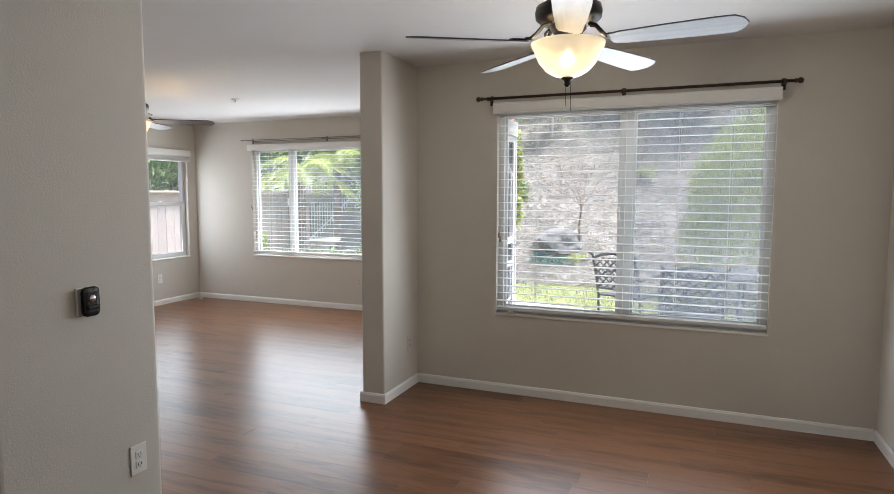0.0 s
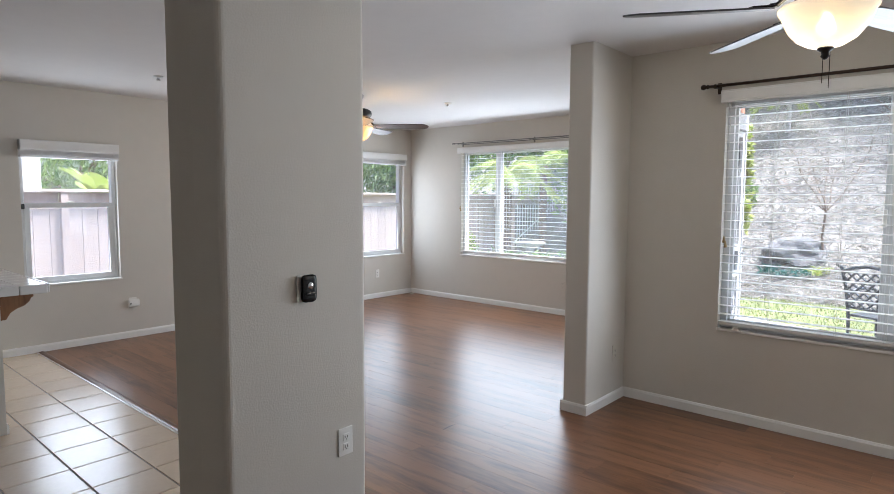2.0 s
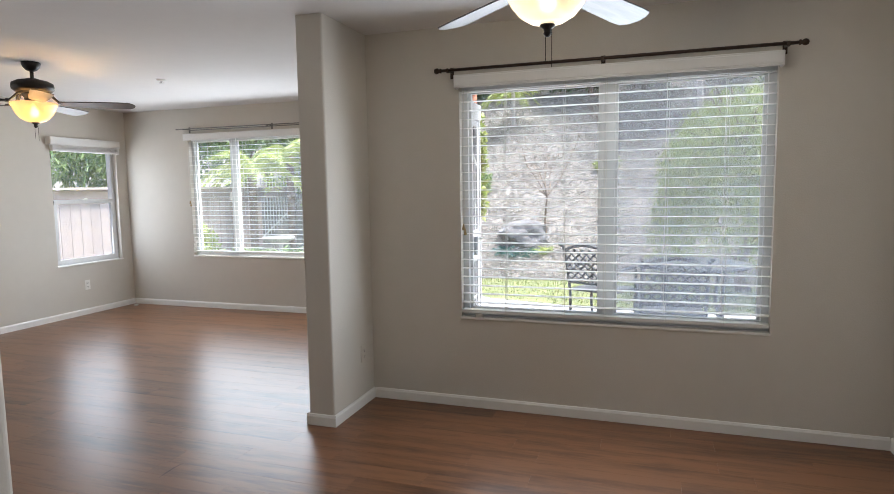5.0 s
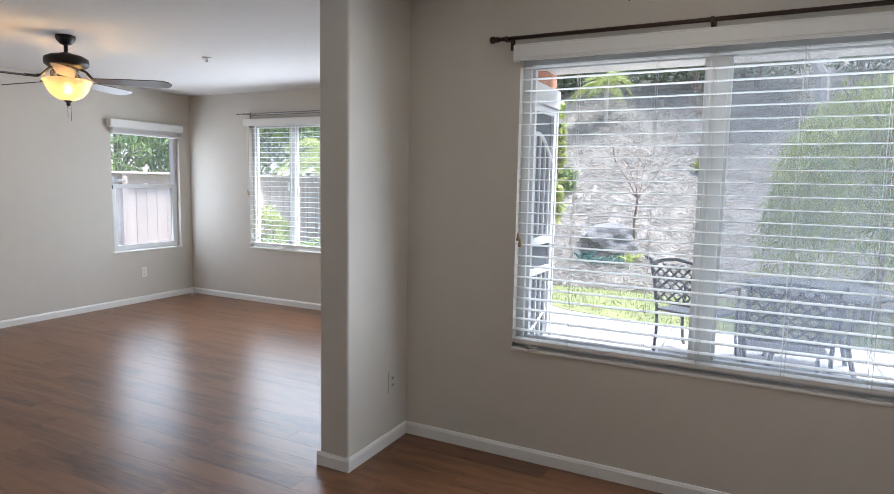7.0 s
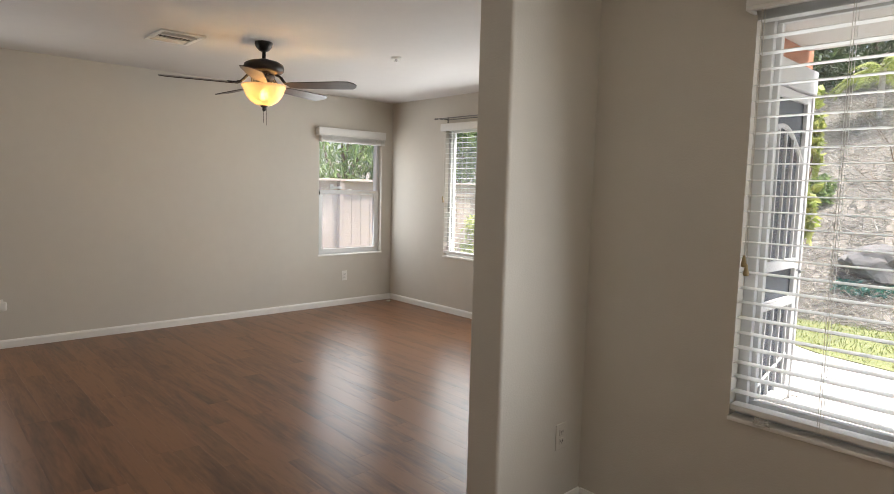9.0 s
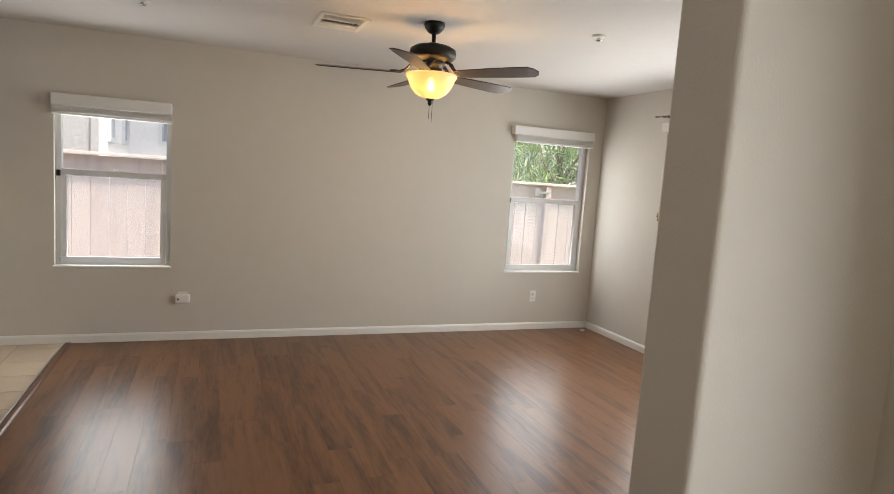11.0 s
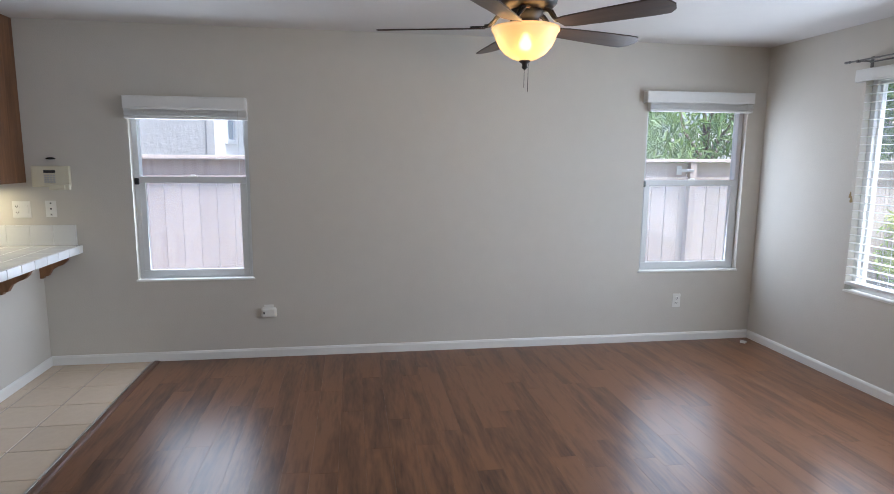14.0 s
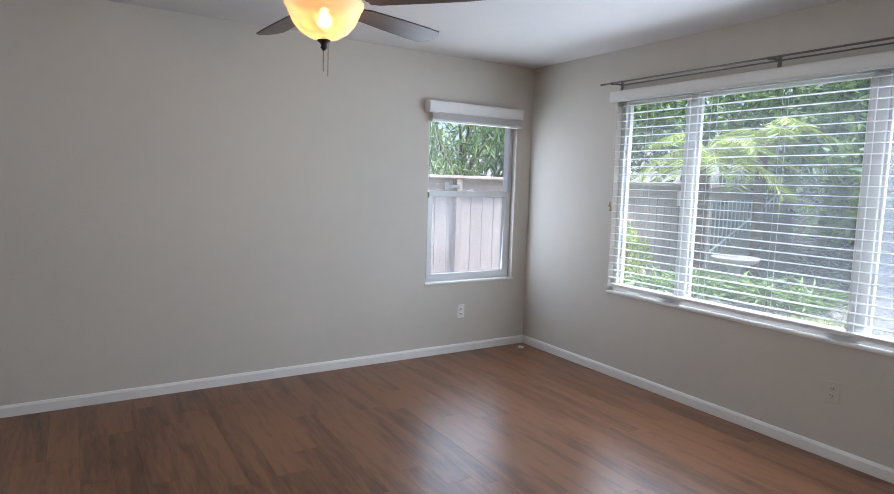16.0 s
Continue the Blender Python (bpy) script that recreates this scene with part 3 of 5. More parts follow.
ceiling_fan((-0.455, 2.18, CEILING), -6, BLADE_SHEEN, CREAM, BULB_C, 4, (1.0, 0.80, 0.55), "bronze ceiling fan with window sheen painted grey on its blades, lit cream bowl")

# ---- ceiling fittings ----
vent = thing("ceiling_vent", "white painted ceiling vent with dark gaps between louvres", "air vent", (-4.97, 3.03, CEILING))
part("frame", ring(-0.185, 0.185, -0.15, 0.15, 0, 0.012, 0.030), TRIM, vent)
vent.children[0].matrix_local = pose(0, 0, 0, -90, 0, 0)
# near-black sheet in place of the duct's shade between the louvres
part("backing", boxes((-0.16, 0.16, -0.125, 0.125, -0.002, -0.0005)), DARK_HOLE, vent, "dark sheet painted as the shade behind the louvres")
for x in (-0.052, 0.052):
    part("divider", boxes((x - 0.008, x + 0.008, -0.122, 0.122, -0.012, -0.002), bevel=0.001), TRIM, vent)
for y in np.linspace(-0.108, 0.108, 9):
    bm = boxes((-0.045, 0.045, -0.0030, 0.0030, -0.0008, 0.0008))
    bmesh.ops.rotate(bm, verts=bm.verts, cent=(0, 0, 0), matrix=Matrix.Rotation(radians(58), 3, "X"))
    bmesh.ops.translate(bm, verts=bm.verts, vec=(0, y, -0.007))
    part("louvre", bm, TRIM, vent)
for s in (-1, 1):
    for x in np.linspace(0.070, 0.148, 5):
        bm = boxes((-0.0028, 0.0028, -0.118, 0.118, -0.0008, 0.0008))
        bmesh.ops.rotate(bm, verts=bm.verts, cent=(0, 0, 0), matrix=Matrix.Rotation(radians(58 * s), 3, "Y"))
        bmesh.ops.translate(bm, verts=bm.verts, vec=(s * x, 0, -0.007))
        part("louvre", bm, TRIM, vent)
for at in ((-4.29, 4.493), (-5.213, 1.888)):
    t = thing("fire_sprinkler", "small white fire sprinkler head in the ceiling", "sprinkler", (*at, CEILING), group="ceiling sprinklers")
    part("escutcheon", lathe([(0, -0.0005), (0.040, -0.001), (0.038, -0.008), (0.026, -0.014), (0, -0.014)], 24), TRIM, t, "", True)
    part("deflector", lathe([(0, -0.014), (0.010, -0.014), (0.010, -0.026), (0.020, -0.028), (0.020, -0.031), (0, -0.032)], 16), CHROME, t, "", True)

# ---- wall fittings ----


def wall_plate(name, at, turn, w, h, slots, label, mat=PLASTIC):
    """A cover plate on a wall; x along the wall, y into it."""
    t = thing(name, label, "outlet", at, turn)
    part("plate", boxes((-w / 2, w / 2, -0.006, -0.0005, -h / 2, h / 2), bevel=0.0025), mat, t)
    for x, z in slots:
        r = part("socket", boxes((x - 0.016, x + 0.016, -0.009, -0.0055, z - 0.014, z + 0.014), bevel=0.002), mat, t)
        part("slots", boxes((x - 0.008, x - 0.005, -0.0098, -0.0088, z - 0.004, z + 0.006), (x + 0.005, x + 0.008, -0.0098, -0.0088, z - 0.004, z + 0.006), (x - 0.002, x + 0.002, -0.0098, -0.0088, z - 0.011, z - 0.007)), DARK_HOLE, r)
    return t


DUPLEX = [(0, 0.020), (0, -0.020)]
wall_plate("wall_outlet", (-3.818, LIV, 0.370), 0, 0.072, 0.116, DUPLEX, "duplex outlet painted over in the beige wall colour", WALL)
wall_plate("wall_outlet", (FAR, 5.437, 0.35), 90, 0.072, 0.116, DUPLEX, "white duplex outlet below the window")
wall_plate("wall_outlet", (SIDE, 3.594, 0.351), 90, 0.072, 0.116, DUPLEX, "duplex outlet painted over beside the wall corner", WALL)
wall_plate("wall_outlet", (SIDE, 1.16, 0.45), 90, 0.072, 0.116, DUPLEX, "white duplex outlet on the stub wall")
sw = wall_plate("wall_outlet", (FAR, 0.44, 1.147), 90, 0.118, 0.116, [(-0.028, 0.022), (-0.028, -0.022)], "white double plate with outlet and switch")
part("rocker", boxes((0.012, 0.044, -0.010, -0.0055, -0.032, 0.032), bevel=0.003), PLASTIC, sw)
jack = wall_plate("phone_jack", (FAR, 0.63, 1.15), 90, 0.072, 0.116, [], "pale wall plate with three dark holes")
for z in (-0.040, 0, 0.040):
    part("hole", boxes((-0.005, 0.005, -0.0075, -0.0055, z - 0.005, z + 0.005), bevel=0.001), DARK_HOLE, jack)
bm = boxes((-0.058, 0.058, -0.034, -0.0006, -0.040, 0.040), bevel=0.016)
plug = thing("plug_in_sensor", "rounded white plug-in device low on the wall", "sensor", (FAR, 2.096, 0.355), 90)
part("body", bm, PLASTIC, plug)
part("button", boxes((-0.040, -0.028, -0.036, -0.0335, -0.010, 0.006), bevel=0.001), DARK_HOLE, plug)
part("outlet_plate", boxes((-0.036, 0.036, -0.0006, 0.0, -0.030, 0.056)), PLASTIC, plug)
# small black device on the stub wall
dev = thing("wall_sensor", "small black plastic device on a white wall bracket", "sensor", (SIDE, 0.977, 1.103), 90)
part("bracket", boxes((-0.042, 0.026, -0.010, -0.0005, -0.050, 0.050), bevel=0.004), PLASTIC, dev, "white plastic bracket")
part("body", boxes((-0.033, 0.033, -0.034, -0.010, -0.052, 0.052), bevel=0.016), BLACK, dev)
part("lens", lathe([(0, 0.004), (0.012, 0.003), (0.014, 0), (0, 0)], 16), CHROME, dev, "small shiny lens", True)
dev.children[-1].matrix_local = pose(0, -0.034, 0.012, 90, 0, 0)
part("clip", boxes((-0.022, 0.022, -0.040, -0.033, -0.026, -0.012), bevel=0.004), BLACK, dev)
# alarm keypad beside the kitchen cabinet
key = thing("alarm_keypad", "ivory plastic alarm keypad with a small grey display", "keypad", (FAR, 0.655, 1.385), 90)
part("body", boxes((-0.125, 0.125, -0.030, -0.0005, -0.080, 0.068), bevel=0.008), IVORY, key)
part("top_unit", boxes((-0.062, 0.072, -0.036, -0.0005, 0.068, 0.096), (-0.036, 0.046, -0.034, -0.0005, 0.096, 0.112), bevel=0.005), IVORY, key)
part("siren_dome", lathe([(0.030, 0), (0.030, 0.008), (0.018, 0.014), (0, 0.016)], 18, at=(0.005, -0.018, 0.112)), BLACK, key, "dark red-black dome", True)
part("display", boxes((-0.042, 0.034, -0.032, -0.0295, 0.018, 0.038), bevel=0.001), DARK_HOLE, key)
for i in range(4):
    for j in range(4):
        part("key", boxes((-0.040 + i * 0.019, -0.026 + i * 0.019, -0.033, -0.0295, -0.050 + j * 0.015, -0.039 + j * 0.015), bevel=0.001), STEEL, key)
part("round_button", lathe([(0, 0.004), (0.012, 0.003), (0.013, 0), (0, 0)], 16), STEEL, key, "", True)
key.children[-1].matrix_local = pose(0.088, -0.030, -0.058, 90, 0, 0)

# ---- kitchen ----
COUNTER_END = -4.40
kitchen_start = set(scene.objects)
solid("wall_half", boxes((FAR, COUNTER_END + 0.05, 0.13, 0.27, 0, 0.876)), WALL, "beige painted half wall under the kitchen counter", "wall", "structure")
base_x(0.27, 1, FAR, COUNTER_END + 0.05)
counter = thing("counter", "white tiled kitchen counter on wooden brackets", "counter", (0, 0, 0))
front, back = 0.545, -0.48
SINK = (-5.72, -5.05, -0.22, 0.16)
bm = boxes((FAR + 0.002, SINK[0], back, front - 0.012, 0.876, 0.922), (SINK[1], COUNTER_END - 0.012, back, front - 0.012, 0.876, 0.922), (SINK[0], SINK[1], SINK[3], front - 0.012, 0.876, 0.922), (SINK[0], SINK[1], back, SINK[2], 0.876, 0.922))
part("slab", bm, WHITE_GROUT, counter)
S = 0.152


def counter_tile(x0, x1, y0, y1):
    if x1 - x0 > 0.01 and y1 - y0 > 0.01:
        part("tile", box(bmesh.new(), x0 + 0.0012, x1 - 0.0012, y0 + 0.0012, y1 - 0.0012, 0.9225, 0.930, bevel=0.002, segments=1), WHITE_TILE, counter)


for i in range(14):
    for j in range(7):
        x1, y1 = COUNTER_END - 0.012 - i * S, front - 0.014 - j * S
        x0, y0 = max(x1 - S, FAR + 0.004), max(y1 - S, back)
        if x1 > SINK[0] and x0 < SINK[1] and y1 > SINK[2] and y0 < SINK[3]:
            continue
        counter_tile(x0, x1, y0, y1)
for i in range(14):
    x1 = COUNTER_END - 0.010 - i * S
    x0 = max(x1 - S, FAR + 0.003)
    part("edge_tile", box(bmesh.new(), x0 + 0.0012, x1 - 0.0012, front - 0.012, front + 0.004, 0.872, 0.933, bevel=0.006), WHITE_TILE, counter)
for j in range(6):
    y1 = front - 0.012 - j * S
    part("edge_tile", box(bmesh.new(), COUNTER_END - 0.010, COUNTER_END + 0.006, y1 - S + 0.0012, y1 - 0.0012, 0.872, 0.933, bevel=0.006), WHITE_TILE, counter)
for j in range(7):
    y1 = 0.515 - j * S
    part("backsplash_tile", box(bmesh.new(), FAR + 0.0005, FAR + 0.014, max(y1 - S, back) + 0.0006, y1 - 0.0006, 0.931, 1.085, bevel=0.002, segments=1), WHITE_TILE, counter)
sink = thing("sink", "stainless steel drop-in kitchen sink", "sink", (0, 0, 0))
part("rim", boxes((SINK[0] - 0.015, SINK[1] + 0.015, SINK[3] - 0.012, SINK[3] + 0.015, 0.9305, 0.934), (SINK[0] - 0.015, SINK[1] + 0.015, SINK[2] - 0.015, SINK[2] + 0.012, 0.9305, 0.934), (SINK[0] - 0.015, SINK[0] + 0.012, SINK[2] + 0.012, SINK[3] - 0.012, 0.9305, 0.934), (SINK[1] - 0.012, SINK[1] + 0.015, SINK[2] + 0.012, SINK[3] - 0.012, 0.9305, 0.934), bevel=0.001), STEEL, sink)
bm = boxes((SINK[0] + 0.012, SINK[1] - 0.012, SINK[2] + 0.012, SINK[3] - 0.012, 0.76, 0.9305))
bmesh.ops.delete(bm, geom=[f for f in bm.faces if f.normal.z > 0.9], context="FACES")
bmesh.ops.reverse_faces(bm, faces=bm.faces)
part("basin", bm, STEEL, sink)
tap = thing("faucet", "chrome kitchen faucet beside the sink", "faucet", (-5.42, 0.215, 0.931))
part("base", lathe([(0, 0), (0.026, 0), (0.026, 0.010), (0.020, 0.016), (0, 0.016)], 20), CHROME, tap, "", True)
part("body", tube([(0, 0, 0.01), (0, 0, 0.11), (0, -0.02, 0.15), (0, -0.08, 0.175), (0, -0.15, 0.165), (0, -0.17, 0.13)], 0.020, sides=14), CHROME, tap, "", True)
part("lever", tube([(0, 0, 0.12), (0.0, 0.03, 0.16), (0, 0.06, 0.19)], 0.008, sides=10), CHROME, tap, "", True)
corbel = [(0.2715, 0.871), (0.475, 0.871), (0.475, 0.845), (0.462, 0.838), (0.452, 0.815), (0.425, 0.790), (0.385, 0.775), (0.350, 0.752), (0.333, 0.722), (0.325, 0.708), (0.300, 0.708), (0.296, 0.690), (0.2715, 0.690)]
for x in (-6.415, -5.90, -5.40, -4.90, -4.50):
    bm = prism(corbel, "x", x - 0.019, x + 0.019)
    bmesh.ops.bevel(bm, geom=[e for e in bm.edges], offset=0.003, segments=1, affect="EDGES")
    solid("shelf_bracket", bm, OAK_BRACKET, "stained oak bracket under the counter overhang", "bracket", group="counter brackets")
# the counter group was drawn with its half wall at y = 0.27 and its top at 0.93
for ob in set(scene.objects) - kitchen_start:
    if ob.parent is None:
        ob.matrix_world = Matrix.Translation((0, 0.27, 0)) @ Matrix.Diagonal((1, 1, 0.955, 1)) @ ob.matrix_world


def wall_cabinet(y0, y1, z0, z1, doors):
    t = thing("wall_cabinet", "dark stained oak kitchen wall cabinet", "cabinet", (0, 0, 0))
    d = 0.315
    part("body", boxes((FAR + 0.001, FAR + d, y0, y1, z0, z1), bevel=0.002), OAK, t)
    part("face_frame", boxes((FAR + d, FAR + d + 0.018, y0, y1, z0, z0 + 0.035), (FAR + d, FAR + d + 0.018, y0, y1, z1 - 0.07, z1), (FAR + d, FAR + d + 0.018, y1 - 0.04, y1, z0 + 0.035, z1 - 0.07), (FAR + d, FAR + d + 0.018, y0, y0 + 0.04, z0 + 0.035, z1 - 0.07), bevel=0.001), OAK, t)
    for a, b in doors:
        x = FAR + d + 0.019
        w, c0, c1 = 0.058, z0 + 0.012, z1 - 0.035
        door = part("door", boxes((x, x + 0.019, a, a + w, c0, c1), (x, x + 0.019, b - w, b, c0, c1), (x, x + 0.019, a + w, b - w, c0, c0 + w), (x, x + 0.019, a + w, b - w, c1 - w, c1), bevel=0.003), OAK, t)
        bm = boxes((x + 0.003, x + 0.011, a + w, b - w, c0 + w, c1 - w))
        box(bm, x + 0.010, x + 0.017, a + w + 0.03, b - w - 0.03, c0 + w + 0.03, c1 - w - 0.03, bevel=0.006, segments=1)
        part("panel", bm, OAK, door)
        for z in (c0 + 0.10, c1 - 0.12):
            part("hinge", boxes((x - 0.004, x + 0.023, b + 0.001, b + 0.012, z - 0.03, z + 0.03), bevel=0.003), BRONZE, door)
    return t


wall_cabinet(-0.01, 0.485, 1.335, 2.436, [(0.025, 0.455)])
wall_cabinet(-0.75, -0.012, 1.335, 2.436, [(-0.73, -0.39), (-0.38, -0.04)])
lamp = thing("cabinet_light", "slim white lamp under the kitchen cabinet", "lamp", (FAR + 0.17, 0.10, 1.334))
part("housing", boxes((-0.03, 0.03, -0.25, 0.25, -0.022, 0), bevel=0.004), PLASTIC, lamp)
part("diffuser", boxes((-0.022, 0.022, -0.23, 0.23, -0.026, -0.0225), bevel=0.001), CREAM, lamp, "glowing lamp diffuser")
d = bpy.data.lights.new("cabinet_lamp", "AREA")
d.shape, d.size, d.size_y, d.energy, d.color = "RECTANGLE", 0.05, 0.46, 0.9, (1.0, 0.80, 0.45)
new("cabinet_lamp", d).matrix_world = pose(FAR + 0.17, 0.10, 1.305)

# ---- floor edge ----
solid("trim_floor", prism([(EDGE - 0.024, -0.003), (EDGE + 0.026, -0.003), (EDGE + 0.024, 0.004), (EDGE + 0.010, 0.008), (EDGE - 0.010, 0.008), (EDGE - 0.022, 0.003)], "x", FAR + 0.014, -2.544), MOLDING, "dark reddish wood strip between planks and tiles", "floor trim", "structure")
solid("trim_edge", boxes((FAR + 0.014, -2.544, EDGE - 0.038, EDGE - 0.0245, -0.004, 0.004), bevel=0.001), METAL_STRIP, "thin bright metal strip beside the tiles", "floor trim", "structure")

bm = prism([(0, 0), (0.05, 0.006), (0.11, 0.010), (0.165, 0.008), (0.11, 0.015), (0.05, 0.010)], "z", 0.0004, 0.0010)
mark = solid("floor_scratch", bm, DARK_HOLE, "thin dark scratch in the plank floor", "scratch")
mark.matrix_world = pose(-2.44, 2.35, 0, 0, 0, 88)

bm = bmesh.new()
curl = [(0.022 * math.cos(radians(a)), 0.022 * math.sin(radians(a)) + 0.001) for a in range(10, 171, 20)]
prism(curl + [(u * 0.94, v * 0.94) for u, v in curl[::-1]], "x", -0.02, 0.025, bm)
scrap = solid("paper_scrap", bm, CORD, "small curled scrap of pale paper on the floor", "litter")
scrap.matrix_world = pose(-6.30, 5.985, 0, 0, 0, 35)

# ---- outdoors: materials ----


def leaf_material(name, dark, light):
    """Leaves: a tint for each leaf, some light shining through."""
    m = bpy.data.materials.new(name)
    m.use_nodes = True
    nt = m.node_tree
    b = nt.nodes["Principled BSDF"]
    b.inputs["Roughness"].default_value = 0.5
    g = nt.nodes.new("ShaderNodeNewGeometry")
    ramp = nt.nodes.new("ShaderNodeValToRGB")
    ramp.color_ramp.elements[0].color, ramp.color_ramp.elements[1].color = (*dark, 1), (*light, 1)
    nt.links.new(g.outputs["Random Per Island"], ramp.inputs["Fac"])
    nt.links.new(ramp.outputs["Color"], b.inputs["Base Color"])
    tr, mix = nt.nodes.new("ShaderNodeBsdfTranslucent"), nt.nodes.new("ShaderNodeMixShader")
    mix.inputs["Fac"].default_value = 0.35
    nt.links.new(ramp.outputs["Color"], tr.inputs["Color"])
    nt.links.new(b.outputs[0], mix.inputs[1])
    nt.links.new(tr.outputs[0], mix.inputs[2])
    nt.links.new(mix.outputs[0], nt.nodes["Material Output"].inputs["Surface"])
    return m


LEAF_DARK = leaf_material("dark_leaf", (0.05, 0.095, 0.04), (0.15, 0.22, 0.09))
LEAF_MID = leaf_material("green_leaf", (0.09, 0.16, 0.045), (0.28, 0.38, 0.12))
LEAF_PALE = leaf_material("pale_leaf", (0.22, 0.30, 0.16), (0.55, 0.58, 0.45))
LEAF_YELLOW = leaf_material("yellow_green_leaf", (0.20, 0.28, 0.05), (0.50, 0.54, 0.17))
LEAF_TEAL = leaf_material("blue_green_leaf", (0.02, 0.09, 0.075), (0.07, 0.20, 0.16))
GRASS = leaf_material("grass_blade", (0.13, 0.18, 0.04), (0.34, 0.37, 0.14))
STRAW = leaf_material("dry_litter", (0.20, 0.185, 0.155), (0.60, 0.58, 0.53))
SOIL = material("mulch", (0.20, 0.182, 0.158), 0.95, vary=0.40, scale=1.6, bump=0.8, bump_scale=25)
TURF = material("turf", (0.135, 0.15, 0.055), 0.95, vary=0.4, scale=3, bump=0.5, bump_scale=60)
CONCRETE = material("concrete", (0.42, 0.41, 0.395), 0.85, vary=0.10, scale=1.5, bump=0.25, bump_scale=60)
STUCCO = material("orange_stucco", (0.46, 0.20, 0.11), 0.9, vary=0.12, scale=3, bump=0.9, bump_scale=70)
STUCCO_GREY = material("pale_stucco", (0.29, 0.28, 0.262), 0.9, vary=0.14, scale=2, bump=1.0, bump_scale=14)
# whiter stucco copy that carries the brightness of sunlit faces in its colour
STUCCO_SUNLIT = material("sunlit_stucco", (0.84, 0.83, 0.80), 0.9, vary=0.05, scale=2, bump=0.6, bump_scale=40)
FENCE = wood("fence_board", (0.33, 0.265, 0.225), (0.46, 0.385, 0.335), 0.85, grain=(16, 16, 1.2), per_object=0.35, bump=0.3)
ROCK = material("rock", (0.15, 0.145, 0.14), 0.9, vary=0.25, scale=4, bump=0.9, bump_scale=12)
BARK = material("bark", (0.17, 0.12, 0.085), 0.9, vary=0.35, scale=8, bump=0.9, bump_scale=35)
BARK_PALE = material("pale_bark", (0.52, 0.47, 0.42), 0.85, vary=0.2, scale=6, bump=0.5, bump_scale=20)
CAST = material("cast_aluminium", (0.045, 0.05, 0.055), 0.5, metal=0.3, vary=0.2, scale=14)
WHITE_METAL = material("white_metal", (0.62, 0.62, 0.615), 0.4, vary=0.03)
DOOR_DARK = material("dark_door_mesh", (0.06, 0.07, 0.085), 0.6, vary=0.1)
ROOF_TILE = material("roof_tile", (0.28, 0.16, 0.11), 0.9, vary=0.2, scale=4, bump=0.4)
GLASS_DARK = material("far_window_glass", (0.22, 0.27, 0.32), 0.08, vary=0.1)

# ---- ground ----
GROUND = -0.12


def height(x, y):
    """The lie of the land: flat by the house, a bank behind the lawn."""
    foot = 10.2 + max(0.0, -5.0 - x) * 0.5 + 0.25 * math.sin(x * 0.7)
    d = max(0.0, y - foot)
    top = 7.6
    rise = 0.53 * d if d < top else 0.53 * top + 0.30 * min(d - top, 14)
    bumps = 0.10 * min(1.0, d) * (noise.noise(Vector((x * 0.7, y * 0.7, 0))) + 0.5 * noise.noise(Vector((x * 2.1, y * 2.1, 3))))
    return GROUND - 0.03 + rise + bumps


xs = [-400, -120, -50] + [-30 + 0.5 * i for i in range(101)] + [35, 50, 120, 400]
ys = [-400, -120, -40, -15, 0, 4, 7] + [8 + 0.4 * i for i in range(60)] + [36, 50, 120, 400]
verts = [(x, y, height(x, y)) for y in ys for x in xs]
nx = len(xs)
faces = [(j * nx + i, j * nx + i + 1, (j + 1) * nx + i + 1, (j + 1) * nx + i) for j in range(len(ys) - 1) for i in range(nx - 1)]
me = bpy.data.meshes.new("ground")
me.from_pydata(verts, [], faces)
me.materials.append(SOIL)
for p in me.polygons:
    p.use_smooth = True
tagged(new("ground", me), "brown mulched earth rising to a bank", "ground", "", "structure")

lawn_outline = [(-9.0, 6.6), (-3.3, 6.6), (-3.2, 8.9), (-2.2, 8.25), (-1.2, 8.0), (0.5, 7.95), (5, 8.2), (6, 9.9), (2, 10.1), (-1.7, 10.05), (-3.0, 9.95), (-4.5, 10.4), (-6.0, 10.6), (-7.0, 10.0), (-8.2, 8.4)]
solid("lawn", prism(lawn_outline, "z", GROUND - 0.025, GROUND - 0.004), TURF, "patchy green lawn strip", "lawn", "structure")
patio_outline = [(SIDE + 0.035, DIN + T), (6, DIN + T), (6, 8.15), (0.5, 7.9), (-1.2, 7.95), (-2.2, 8.2), (-3.15, 8.85), (-3.25, 6.6), (-1.86, 6.6)]
solid("pavement_patio", prism(patio_outline, "z", GROUND - 0.03, GROUND), CONCRETE, "pale concrete patio slab with cut joints", "patio", "structure")
for a, b in (((-1.86, 5.9), (6, 5.9)), ((-3.2, 7.35), (6, 7.35)), ((-0.9, 4.4), (-0.9, 7.9)), ((0.9, 4.4), (0.9, 7.9))):
    w = 0.006
    r = (min(a[0], b[0]) - w, max(a[0], b[0]) + w, min(a[1], b[1]) - w, max(a[1], b[1]) + w)
    solid("pavement_joint", boxes((*r, GROUND - 0.004, GROUND + 0.0015)), DARK_HOLE, "dark cut joint in the concrete", "joint", "structure")


def inside(x, y, poly):
    hit = False
    for (x0, y0), (x1, y1) in zip(poly, poly[1:] + poly[:1]):
        if (y0 > y) != (y1 > y) and x < (x1 - x0) * (y - y0) / (y1 - y0) + x0:
            hit = not hit
    return hit


